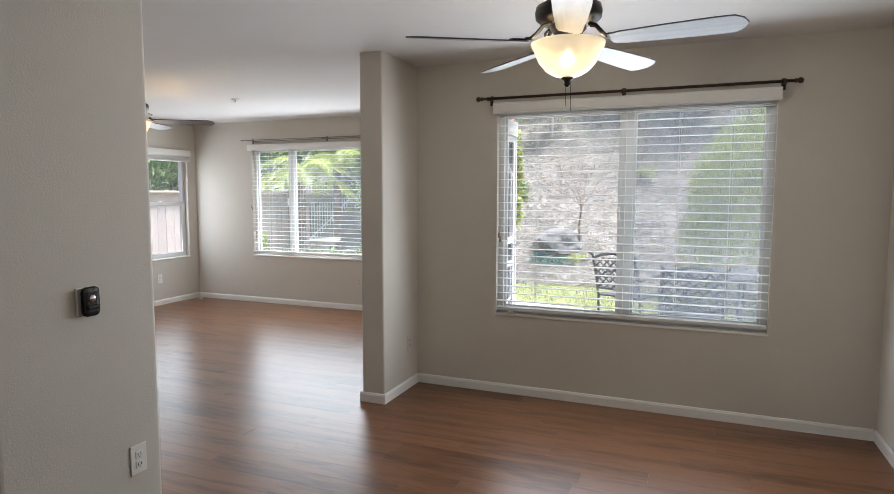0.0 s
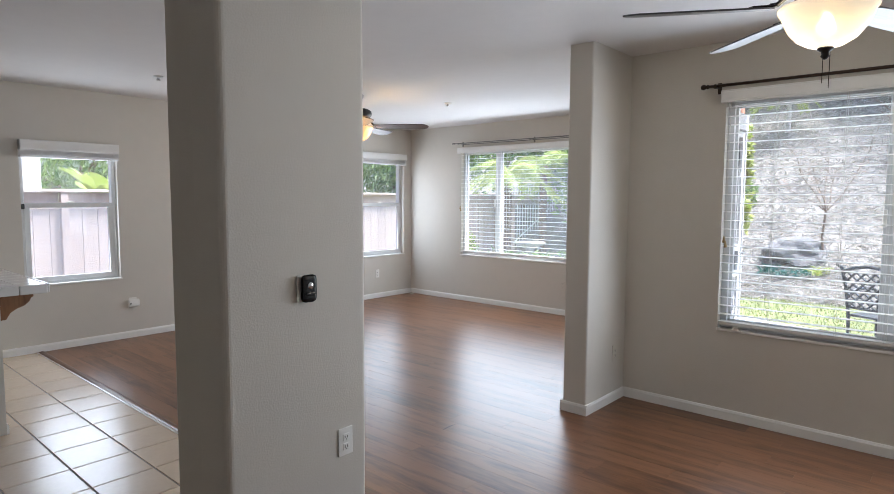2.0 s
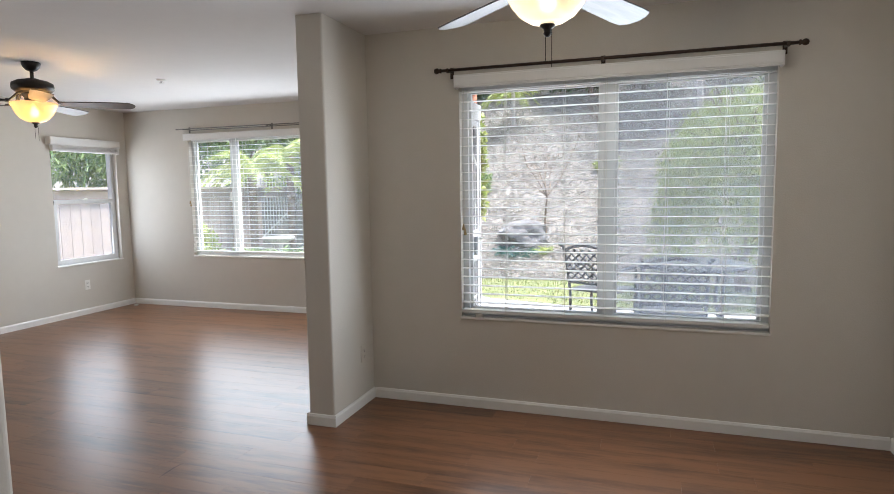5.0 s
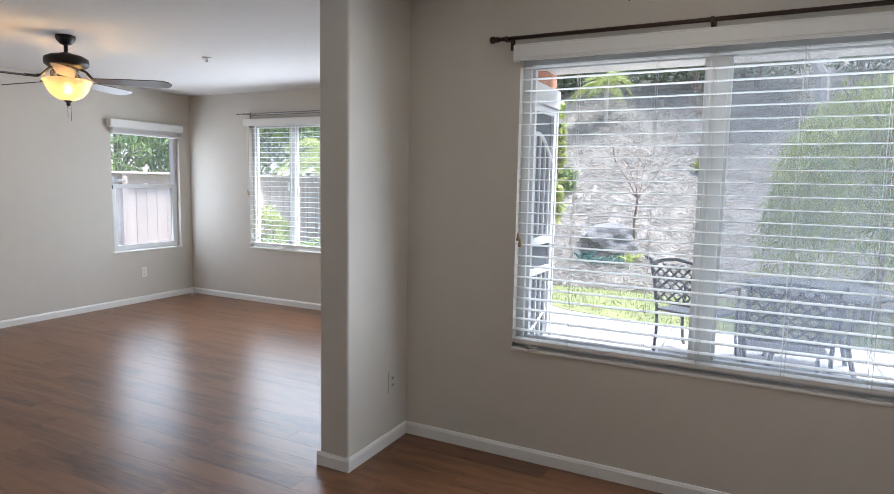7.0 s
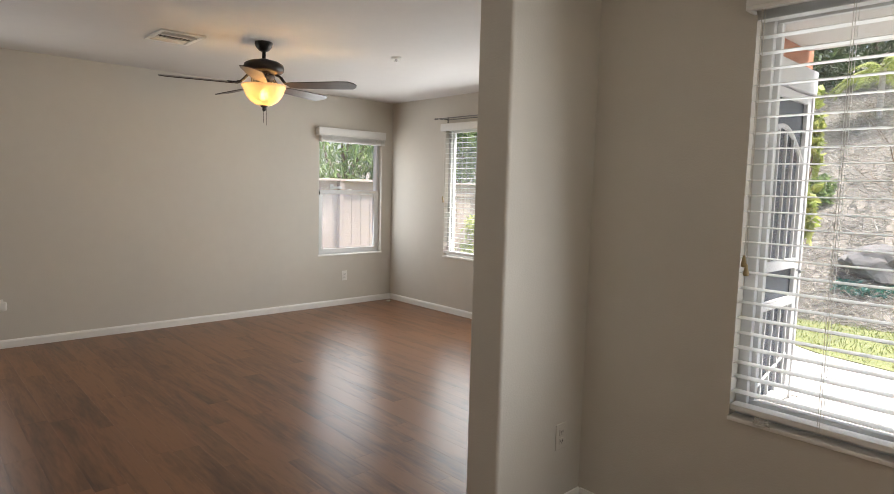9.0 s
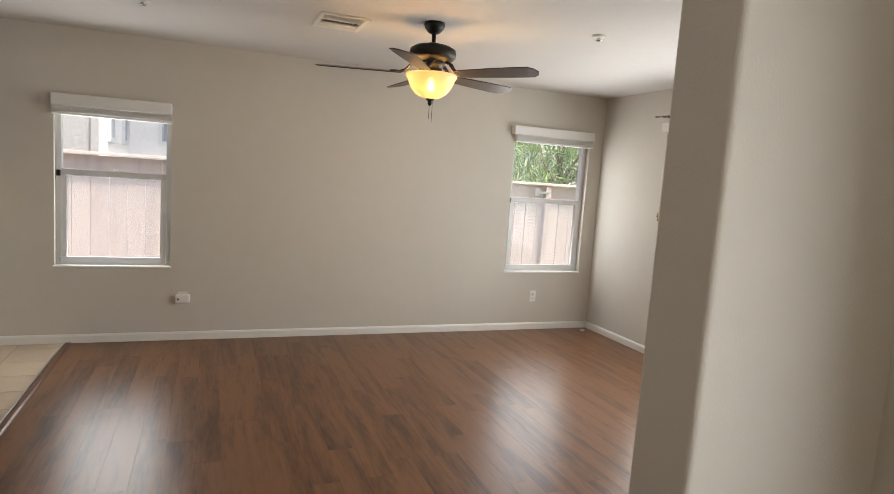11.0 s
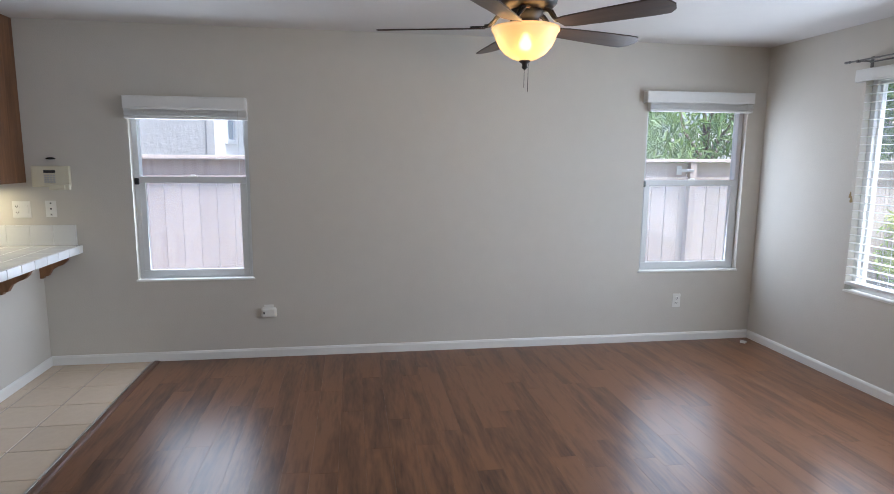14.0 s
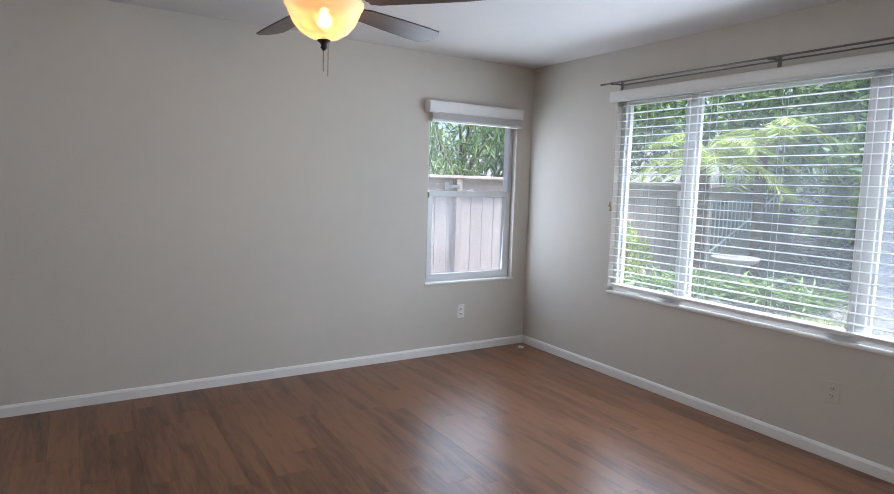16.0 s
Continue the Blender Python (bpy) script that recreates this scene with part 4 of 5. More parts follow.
def leaves(name, centres, ways, lengths, widths, mat, fold=0.25, extra=None):
    """Many small leaves as one mesh: each a folded diamond."""
    c, d = np.asarray(centres, float), np.asarray(ways, float)
    d /= np.linalg.norm(d, axis=1, keepdims=True) + 1e-9
    n = len(c)
    up = np.random.default_rng(n).normal(size=(n, 3))
    s = np.cross(d, up)
    s /= np.linalg.norm(s, axis=1, keepdims=True) + 1e-9
    u = np.cross(s, d)
    ln, w = np.broadcast_to(lengths, n)[:, None], np.broadcast_to(widths, n)[:, None]
    v = np.stack([c, c + d * ln * 0.45 + s * w + u * w * fold, c + d * ln - u * ln * 0.10, c + d * ln * 0.45 - s * w + u * w * fold], 1).reshape(-1, 3)
    f = np.arange(4 * n).reshape(-1, 4)
    f = np.concatenate([f[:, [0, 1, 2]], f[:, [0, 2, 3]]])
    m = bpy.data.meshes.new(name)
    m.from_pydata(v.tolist(), [], f.tolist())
    m.materials.append(mat)
    return m


rng = np.random.default_rng(7)
pts = []
while len(pts) < 9000:
    x, y = rng.uniform(-8.5, 4), rng.uniform(7.9, 10.6)
    if inside(x, y, lawn_outline):
        pts.append((x, y, GROUND - 0.005))
pts = np.array(pts)
way = np.column_stack([rng.normal(0, 0.5, len(pts)), rng.normal(0, 0.5, len(pts)), np.ones(len(pts))])
tagged(new("lawn_grass", leaves("lawn_grass", pts, way, rng.uniform(0.03, 0.065, len(pts)), 0.006, GRASS)), "short green and straw-coloured lawn grass", "grass", "", "stuff")
pts = []
while len(pts) < 60000:
    x, y = rng.uniform(-7.5, 3.5), 10.0 + 8.6 * rng.random() ** 1.25
    if y > 10.0 + max(0.0, -5.0 - x) * 0.5:
        pts.append((x, y, height(x, y) + rng.uniform(0.0, 0.02)))
pts = np.array(pts)
way = np.column_stack([rng.normal(0, 1, len(pts)), rng.normal(0, 1, len(pts)), rng.normal(0.25, 0.25, len(pts))])
tagged(new("leaf_litter", leaves("leaf_litter", pts, way, rng.uniform(0.07, 0.24, len(pts)), rng.uniform(0.003, 0.008, len(pts)), STRAW)), "dry straw-coloured leaf litter on the bank", "leaf litter", "", "stuff")


# ---- plants ----
def limb(bm, a, b, r0, r1, seed, bends=4):
    rg = random.Random(seed)
    a, b = Vector(a), Vector(b)
    pts = [a.lerp(b, i / bends) + Vector((rg.uniform(-1, 1), rg.uniform(-1, 1), 0)) * (b - a).length * (0.05 if 0 < i < bends else 0) for i in range(bends + 1)]
    sides, rings = 7, []
    for i, p in enumerate(pts):
        r = r0 + (r1 - r0) * i / bends
        rings.append([bm.verts.new(p + Vector((r * math.cos(2 * math.pi * k / sides), r * math.sin(2 * math.pi * k / sides), 0))) for k in range(sides)])
    for p, q in zip(rings, rings[1:]):
        for k in range(sides):
            bm.faces.new((p[k], p[(k + 1) % sides], q[(k + 1) % sides], q[k]))
    return pts[-1]


def tree(name, x, y, trunk_h, crown, count, leaf, mats, label, category, seed, droop=0.0, lean=(0, 0), trunk_r=0.09, z=None, bark=None, group=""):
    """A plant with a tapered trunk, limbs and a crown of leaves in uneven clumps. crown: (rx, ry, rz)."""
    rg = np.random.default_rng(seed)
    z = height(x, y) if z is None else z
    t = thing(name, label, category, (x, y, z), group=group)
    bm = bmesh.new()
    top = limb(bm, (0, 0, -0.05), (lean[0], lean[1], trunk_h), trunk_r, trunk_r * 0.6, seed)
    clumps = []
    k = max(10, int(count / 90))
    for i in range(k):
        v = rg.normal(size=3)
        v /= np.linalg.norm(v)
        r = rg.uniform(0.35, 1.0) ** 0.6 * rg.uniform(0.8, 1.12)
        clumps.append(np.array((top.x, top.y, top.z + crown[2] * 0.55)) + v * r * np.array(crown))
    for c in clumps[:9]:
        limb(bm, top, c, trunk_r * 0.5, trunk_r * 0.12, seed + int(100 * abs(c[0])), 3)
    part("trunk", bm, bark or BARK, t)
    per = count // k
    cs = np.concatenate([c + rg.normal(size=(per, 3)) * np.array(crown) * 0.17 for c in clumps])
    cs = cs[cs[:, 2] > 0.03]
    ways = rg.normal(size=cs.shape) + np.array((0, 0, -droop))
    ob = new("crown", leaves("crown", cs, ways, leaf[0] * rg.uniform(0.6, 1.4, len(cs)), leaf[1] * rg.uniform(0.7, 1.3, len(cs)), mats))
    ob.parent = t
    return t


def fronds(name, x, y, trunk_h, n, length, mat, label, seed, trunk_r=0.10, z=None, arch=1.0, leaflet=0.26, bark=None):
    """A palm: a rough trunk and arching fronds with leaflets on both sides."""
    rg = np.random.default_rng(seed)
    z = height(x, y) if z is None else z
    t = thing(name, label, "palm", (x, y, z))
    bm = bmesh.new()
    prof = [(0, -0.05)]
    zz = 0.0
    while zz < trunk_h:
        prof += [(trunk_r * 1.12, zz), (trunk_r * 0.92, zz + 0.05)]
        zz += 0.06
    lathe(prof + [(0, trunk_h)], 12, bm)
    part("trunk", bm, bark or BARK, t)
    for i in range(n):
        a = 2 * math.pi * i / n + rg.uniform(-0.2, 0.2)
        e = rg.uniform(0.1, 1.15)
        ln = length * rg.uniform(0.8, 1.1)
        c, d, stem = [], [], []
        for k in range(26):
            s = k / 25
            r = ln * s * math.cos(e * (1 - 0.3 * s))
            h = ln * (math.sin(e) * s - arch * 0.75 * s * s)
            p = np.array((r * math.cos(a), r * math.sin(a), trunk_h + h))
            stem.append(tuple(p))
            if k > 3:
                side = np.array((-math.sin(a), math.cos(a), 0))
                out = np.array((math.cos(a), math.sin(a), 0))
                for q in (-1, 1):
                    for j in range(2):
                        c.append(p + out * ln * 0.02 * j)
                        d.append(q * side + out * 0.7 + np.array((0, 0, -0.45 - 0.3 * rg.random())))
        m = leaves("frond", c, d, leaflet * ln * rg.uniform(0.8, 1.15, len(c)), 0.0085, mat, 0.1)
        f = new("frond", m)
        f.parent = t
        part("stem", tube(stem[::3], 0.008, sides=5), mat, f)
    return t


def clump(name, x, y, n, length, width, mat, label, category, seed, z=None, spread=0.8):
    """Strap leaves that rise from one spot and arch over."""
    rg = np.random.default_rng(seed)
    z = height(x, y) if z is None else z
    t = thing(name, label, category, (x, y, z))
    c, d = [], []
    for i in range(n):
        a, e = rg.uniform(0, 2 * math.pi), rg.uniform(0.2, spread)
        ln = length * rg.uniform(0.6, 1.1)
        p = np.array((rg.normal(0, 0.08), rg.normal(0, 0.08), 0.0))
        for k in range(3):
            w = np.array((math.cos(a) * math.sin(e), math.sin(a) * math.sin(e), math.cos(e)))
            c.append(p.copy())
            d.append(w * (0.42 * ln))
            p = p + w * ln / 3
            e += 0.45
    ob = new("leaf_clump", leaves("leaf_clump", c, d, length * 0.42, width, mat, 0.1))
    ob.parent = t
    return t


# bank behind the dining window
for i, (x, y, h, r) in enumerate(((-7.6, 18.8, 0.5, 1.5), (-5.6, 18.5, 0.4, 1.5), (-4.4, 18.7, 0.3, 1.5), (-2.6, 18.9, 0.4, 1.6), (-0.6, 19.3, 0.5, 1.8), (2.0, 19.6, 0.6, 2.0), (4.5, 19.6, 0.6, 2.0))):
    tree("shrub_tree", x, y, h, (r, r, r * 0.9), 2600, (0.20, 0.05), LEAF_DARK, "dense dark green shrub at the top of the bank", "tree", 20 + i, group="bank shrubs")
tree("flowering_bush", -1.7, 17.6, 0.7, (1.1, 0.9, 0.9), 2200, (0.13, 0.045), LEAF_PALE, "bush with pale variegated leaves on the bank", "bush", 41)
tree("flowering_bush", -0.3, 18.1, 0.8, (1.2, 0.9, 0.9), 2200, (0.13, 0.045), LEAF_PALE, "bush with pale variegated leaves on the bank", "bush", 42)
fronds("yucca_palm", -3.55, 15.9, 0.95, 11, 0.75, LEAF_YELLOW, "small yellow-leaved palm with a pale trunk", 43, trunk_r=0.055, bark=BARK_PALE, leaflet=0.3)
tree("green_shrub", -3.75, 12.8, 0.12, (0.32, 0.32, 0.27), 800, (0.09, 0.025), LEAF_MID, "small round green shrub on the bank", "shrub", 44, trunk_r=0.03)
tree("green_shrub", -3.55, 12.1, 0.08, (0.2, 0.2, 0.16), 320, (0.07, 0.02), LEAF_MID, "small round green shrub on the bank", "shrub", 45, trunk_r=0.02)
tree("green_shrub", -1.0, 13.6, 0.10, (0.26, 0.22, 0.16), 380, (0.08, 0.025), LEAF_YELLOW, "low yellow-green shrub on the bank", "shrub", 46, trunk_r=0.02)
tree("wall_creeper", -1.95, 6.56, 1.5, (0.10, 0.10, 0.62), 1000, (0.075, 0.028), LEAF_YELLOW, "bright green climbing plant beside the house wall", "creeper", 47, trunk_r=0.02, z=GROUND - 0.01)
clump("yellow_plant", -1.88, 10.75, 40, 0.22, 0.014, LEAF_YELLOW, "small yellow-green plant beside the rock", "plant", 48)
for i, (x, y) in enumerate(((-2.62, 10.75), (-2.40, 10.65), (-2.18, 10.72))):
    clump("succulent", x, y, 34, 0.20, 0.020, LEAF_TEAL, "small blue-green succulent beside the rock", "plant", 50 + i, spread=1.2)


def bare_tree(x, y, h, seed, label):
    rg = random.Random(seed)
    t = thing("bare_tree", label, "tree", (x, y, height(x, y)))
    bm = bmesh.new()
    top = limb(bm, (0, 0, -0.05), (rg.uniform(-0.1, 0.2), 0, h * 0.4), 0.022, 0.016, seed)
    for i in range(7):
        e = Vector((rg.uniform(-0.5, 0.5) * h, rg.uniform(-0.4, 0.4) * h, h * rg.uniform(0.7, 1.05)))
        tip = limb(bm, top, e, 0.012, 0.004, seed + i, 4)
        for j in range(4):
            f = top.lerp(e, rg.uniform(0.4, 0.9))
            limb(bm, f, f + Vector((rg.uniform(-0.25, 0.25), rg.uniform(-0.2, 0.2), rg.uniform(0.05, 0.3))) * h, 0.005, 0.002, seed + 10 * i + j, 3)
    part("branches", bm, BARK, t)
    return t


bare_tree(-1.95, 11.15, 1.9, 61, "thin leafless sapling on the bank")
bare_tree(-1.15, 14.4, 1.3, 62, "leafless twiggy shrub high on the bank")
tree("leaning_tree", 1.0, 16.6, 3.2, (1.6, 1.4, 1.0), 2600, (0.20, 0.05), LEAF_PALE, "tree with a pale leaning trunk on the bank", "tree", 63, lean=(-0.7, 0.2), trunk_r=0.15, bark=BARK_PALE)

bm = bmesh.new()
bmesh.ops.create_icosphere(bm, subdivisions=4, radius=1)
for v in bm.verts:
    n = noise.noise(v.co * 1.3) * 0.35 + noise.noise(v.co * 3.1 + Vector((5, 0, 0))) * 0.14
    v.co *= 1 + n
    v.co.x *= 0.50
    v.co.y *= 0.4
    v.co.z = max(v.co.z * 0.30, -0.14)
rock = solid("boulder", bm, ROCK, "large grey boulder at the foot of the bank", "rock")
rock.matrix_world = pose(-2.25, 11.25, height(-2.25, 11.25) - 0.02, 14, 0, 20)


def weeping_tree(x, y, h, r, strands, seed, label):
    """A trunk with long hanging sprays of narrow leaves."""
    rg = np.random.default_rng(seed)
    t = thing("weeping_tree", label, "tree", (x, y, height(x, y)))
    bm = bmesh.new()
    top = limb(bm, (0, 0, -0.05), (0.1, 0, h * 0.6), 0.11, 0.07, seed)
    c, d = [], []
    for i in range(strands):
        a, q = rg.uniform(0, 2 * math.pi), rg.random() ** 0.5
        p = np.array((math.cos(a) * r * q, math.sin(a) * r * q, h * (1 - 0.28 * q * q) + rg.normal(0, 0.08)))
        if i % 24 == 0:
            limb(bm, top, p, 0.04, 0.008, seed + i, 3)
        ln = rg.uniform(0.5, 1.0) * h * 0.75
        for k in range(22):
            s = k / 22
            c.append(p + np.array((math.cos(a) * 0.25 * s, math.sin(a) * 0.25 * s, -ln * s)) + rg.normal(0, 0.03, 3))
            d.append((rg.normal(0, 0.5), rg.normal(0, 0.5), -1))
    c = np.array(c)
    keep = c[:, 2] > 0.05
    part("trunk", bm, BARK, t)
    ob = new("crown", leaves("crown", c[keep], np.array(d)[keep], 0.20, 0.012, LEAF_YELLOW))
    ob.parent = t
    return t


weeping_tree(1.2, 9.6, 3.0, 1.1, 420, 71, "weeping tree with yellow-green hanging leaves")

# outside the living room window
fronds("garden_palm", -8.55, 11.55, 2.15, 16, 1.25, LEAF_YELLOW, "palm with a rough brown trunk and arching fronds", 81, trunk_r=0.085)
fronds("garden_palm", -7.95, 12.15, 2.2, 16, 1.3, LEAF_YELLOW, "palm with a rough brown trunk and arching fronds", 82, trunk_r=0.085)
for i, (x, y, h, r) in enumerate(((-6.4, 14.2, 1.4, 1.6), (-6.1, 13.2, 1.2, 1.2), (-7.3, 15.4, 1.7, 1.7), (-8.2, 16.2, 2.2, 1.9), (-10.6, 15.2, 2.4, 1.9), (-12.4, 13.0, 2.2, 1.8), (-10.2, 13.6, 1.6, 1.5), (-9.0, 18.2, 3.0, 2.2), (-6.6, 17.4, 2.6, 2.0), (-11.6, 11.6, 2.6, 1.4), (-7.0, 13.0, 0.5, 0.95), (-6.4, 12.7, 0.4, 0.85), (-7.5, 13.9, 0.8, 1.1), (-5.7, 12.6, 0.4, 0.8))):
    tree("shrub_tree", x, y, h, (r, r, r), 3200, (0.17, 0.05), LEAF_DARK if i in (0, 2, 8) else LEAF_MID, "large leafy green shrub on the bank", "tree", 90 + i, group="garden shrubs")
for i, (x, y) in enumerate(((-7.9, 9.7), (-7.5, 10.1), (-7.15, 10.45), (-6.75, 10.5), (-6.35, 10.7), (-8.1, 10.5))):
    clump("strap_leaf_plant", x, y, 60, 0.62, 0.022, LEAF_MID, "clump of green strap-leaved plants", "plant", 110 + i, z=GROUND - 0.01, spread=0.9)
tree("fern_bush", -8.65, 9.9, 0.3, (0.35, 0.5, 0.5), 900, (0.14, 0.02), LEAF_YELLOW, "feathery green bush beside the fence", "bush", 117, trunk_r=0.03, z=GROUND)
bath = thing("bird_bath", "pale stone bird bath on a pedestal", "bird bath", (-7.55, 11.0, height(-7.55, 11.0)))
part("pedestal", lathe([(0, 0), (0.17, 0), (0.17, 0.05), (0.10, 0.09), (0.075, 0.25), (0.09, 0.42), (0.12, 0.47), (0, 0.47)], 20), CONCRETE, bath, "", True)
part("bowl", lathe([(0, 0.47), (0.15, 0.48), (0.30, 0.54), (0.34, 0.60), (0.33, 0.61), (0.28, 0.575), (0.14, 0.53), (0, 0.525)], 28), CONCRETE, bath, "", True)
solid("stepping_slab", box(bmesh.new(), -7.15, -6.35, 9.15, 9.75, GROUND - 0.02, GROUND + 0.06, bevel=0.012), CONCRETE, "pale concrete slab on the lawn", "slab")

# ---- side fence ----
FX = -9.2
fence = thing("fence", "weathered pinkish wooden board fence", "fence", (0, 0, 0))
board = mesh_of("board", box(bmesh.new(), -0.012, 0.012, 0, 0.187, -0.14, 1.28, bevel=0.003, segments=1), FENCE)
rg = random.Random(9)
for i in range(92):
    y = -5.0 + i * 0.193
    ob = new("board", board)
    ob.parent, ob.location = fence, (FX + rg.uniform(-0.003, 0.003), y, rg.uniform(-0.006, 0.004))
for i in range(8):
    y = -4.9 + i * 2.4
    part("post", box(bmesh.new(), FX + 0.012, FX + 0.10, y - 0.045, y + 0.045, GROUND - 0.03, 1.49, bevel=0.004), FENCE, fence)
    part("top_board", box(bmesh.new(), FX - 0.010, FX + 0.010, y + 0.047, y + 2.353, 1.285, 1.485, bevel=0.003), FENCE, fence)
    part("cap", box(bmesh.new(), FX - 0.06, FX + 0.115, y - 0.044, y + 2.354, 1.492, 1.53, bevel=0.004), FENCE, fence)
    part("rail", box(bmesh.new(), FX + 0.013, FX + 0.05, y + 0.047, y + 2.353, 1.262, 1.30, bevel=0.003), FENCE, fence)
part("hinge", boxes((FX + 0.10, FX + 0.108, 6.86, 6.93, 1.33, 1.44), (FX + 0.10, FX + 0.108, 6.93, 7.10, 1.365, 1.40), bevel=0.002), STEEL, fence, "grey steel gate hinge")
rail = thing("metal_railing", "white metal railing climbing the bank", "railing", (0, 0, 0))
for i in range(24):
    y = 12.75 + i * 0.125
    part("baluster", tube([(FX, y, height(FX, y) - 0.03), (FX, y, height(FX, 12.8) + 1.62 + 0.10 * (y - 12.75))], 0.011, sides=6), WHITE_METAL, rail)
part("top_rail", tube([(FX, 12.7, height(FX, 12.8) + 1.60), (FX, 15.7, height(FX, 12.8) + 1.90)], 0.018, sides=8), WHITE_METAL, rail)
part("bottom_rail", tube([(FX, 12.7, height(FX, 12.75) + 0.16), (FX, 14.2, height(FX, 14.2) + 0.16), (FX, 15.7, height(FX, 15.7) + 0.16)], 0.018, sides=8), WHITE_METAL, rail)

# trees and houses beyond the fence
for i, (x, y, h, r) in enumerate(((-12.2, 7.2, 1.4, 1.5), (-12.6, 9.4, 1.6, 1.7), (-12.0, 11.2, 1.6, 1.5), (-14.5, 8.4, 2.4, 2.0), (-15.5, 4.6, 1.5, 1.6), (-16.0, 6.3, 1.8, 1.8))):
    tree("leafy_tree", x, y, h, (r, r, r * 1.1), 3600, (0.24, 0.022), LEAF_MID, "leafy green tree beyond the fence", "tree", 130 + i, droop=1.2, z=GROUND, group="trees beyond the fence")
bana = thing("banana_plant", "banana plant with broad pale green leaves", "plant", (-12.0, 3.75, GROUND))
part("stem", tube([(0, 0, -0.05), (0.02, 0, 0.8), (0, 0, 1.5)], 0.07, sides=10), LEAF_MID, bana)
for i in range(8):
    a, e, ln = i * 2.4, 0.75 + 0.12 * (i % 4), 1.05 + 0.1 * (i % 3)
    bm = bmesh.new()
    rows = []
    for k in range(8):
        s = k / 7
        w = 0.20 * math.sin(math.pi * min(1, 0.08 + 0.92 * s)) + 0.004
        p = Vector((math.cos(a) * ln * s * math.cos(e), math.sin(a) * ln * s * math.cos(e), 1.4 + ln * (s * math.sin(e) - 0.35 * s * s)))
        side = Vector((-math.sin(a), math.cos(a), 0)) * w
        rows.append([bm.verts.new(p - side + Vector((0, 0, 0.05))), bm.verts.new(p), bm.verts.new(p + side + Vector((0, 0, 0.05)))])
    for p, q in zip(rows, rows[1:]):
        bm.faces.new((p[0], p[1], q[1], q[0])), bm.faces.new((p[1], p[2], q[2], q[1]))
    part("leaf", bm, LEAF_YELLOW, bana)


def far_window(parent, x, y0, y1, z0, z1):
    w = part("window", boxes((x, x + 0.05, y0, y1, z0, z0 + 0.07), (x, x + 0.05, y0, y1, z1 - 0.07, z1), (x, x + 0.05, y0, y0 + 0.07, z0 + 0.07, z1 - 0.07), (x, x + 0.05, y1 - 0.07, y1, z0 + 0.07, z1 - 0.07), (x, x + 0.04, (y0 + y1) / 2 - 0.03, (y0 + y1) / 2 + 0.03, z0 + 0.07, z1 - 0.07), bevel=0.004), VINYL, parent)
    part("pane", boxes((x + 0.004, x + 0.012, y0 + 0.06, y1 - 0.06, z0 + 0.06, z1 - 0.06)), GLASS_DARK, w)


house = thing("neighbour_house", "neighbouring house with pale stucco walls", "house", (0, 0.59, 0))
part("wall", boxes((-15.0, -11.0, -9.0, 0.20, GROUND - 0.05, 5.4)), STUCCO_GREY, house, "pale grey textured stucco wall")
part("corner_trim", boxes((-11.004, -10.97, 0.10, 0.205, GROUND - 0.05, 5.4), bevel=0.004), STUCCO_GREY, house)
part("wall", boxes((-19.0, -14.0, 0.21, 2.75, GROUND - 0.05, 5.4)), STUCCO_SUNLIT, house, "stucco wall with its sunlit look painted white")
for y0, z0 in ((0.75, 1.75), (1.85, 1.75), (0.75, 3.6), (1.85, 3.6)):
    far_window(house, -14.0, y0, y0 + 0.62, z0, z0 + 1.15)
# thin white overlay paints this side as if the sun lit it
part("side_wall", boxes((-15.0, -11.0, 0.2005, 0.225, GROUND - 0.05, 5.4)), STUCCO_SUNLIT, house, "stucco side wall with its sunlit look painted white")
for x0, z0 in ((-12.3, 1.7), (-13.9, 1.7), (-12.3, 3.6)):
    w = part("window", boxes((x0, x0 + 0.7, 0.226, 0.27, z0, z0 + 0.07), (x0, x0 + 0.7, 0.226, 0.27, z0 + 1.13, z0 + 1.2), (x0, x0 + 0.07, 0.226, 0.27, z0 + 0.07, z0 + 1.13), (x0 + 0.63, x0 + 0.7, 0.226, 0.27, z0 + 0.07, z0 + 1.13), bevel=0.004), VINYL, house)
    part("pane", boxes((x0 + 0.06, x0 + 0.64, 0.228, 0.24, z0 + 0.06, z0 + 1.14)), GLASS_DARK, w)
part("roof", prism([(-19.5, 5.4), (-10.6, 5.4), (-10.6, 5.5), (-15, 7.2), (-19.5, 5.5)], "y", -9.4, 3.1), ROOF_TILE, house)

# ---- house wall beside the patio, with a security door ----
DY0, DY1, DZ1 = 5.33, 6.27, 2.13
solid("wall_stucco", boxes((SIDE + 0.001, SIDE + 0.03, DIN + T + 0.001, 6.36, GROUND - 0.03, 5.2), (-2.6, SIDE + 0.0005, LIV + T + 0.001, 6.36, GROUND - 0.03, 5.2)), STUCCO, "orange stucco outside wall of the house", "wall", "structure")
dx = SIDE + 0.031
door = thing("door_1", "closed white metal security door with an arched grille", "door", (0, 0, 0), kind="structure")
part("door_frame", boxes((dx, dx + 0.05, DY0 - 0.07, DY0, -0.05, DZ1), (dx, dx + 0.05, DY1, DY1 + 0.035, -0.05, DZ1), (dx, dx + 0.06, DY0 - 0.07, DY1 + 0.035, DZ1, DZ1 + 0.16), bevel=0.005), WHITE_METAL, door)
part("mesh_screen", boxes((dx, dx + 0.008, DY0, DY1, -0.04, DZ1)), DOOR_DARK, door, "dark metal screen")
rail_x = (dx + 0.012, dx + 0.040)
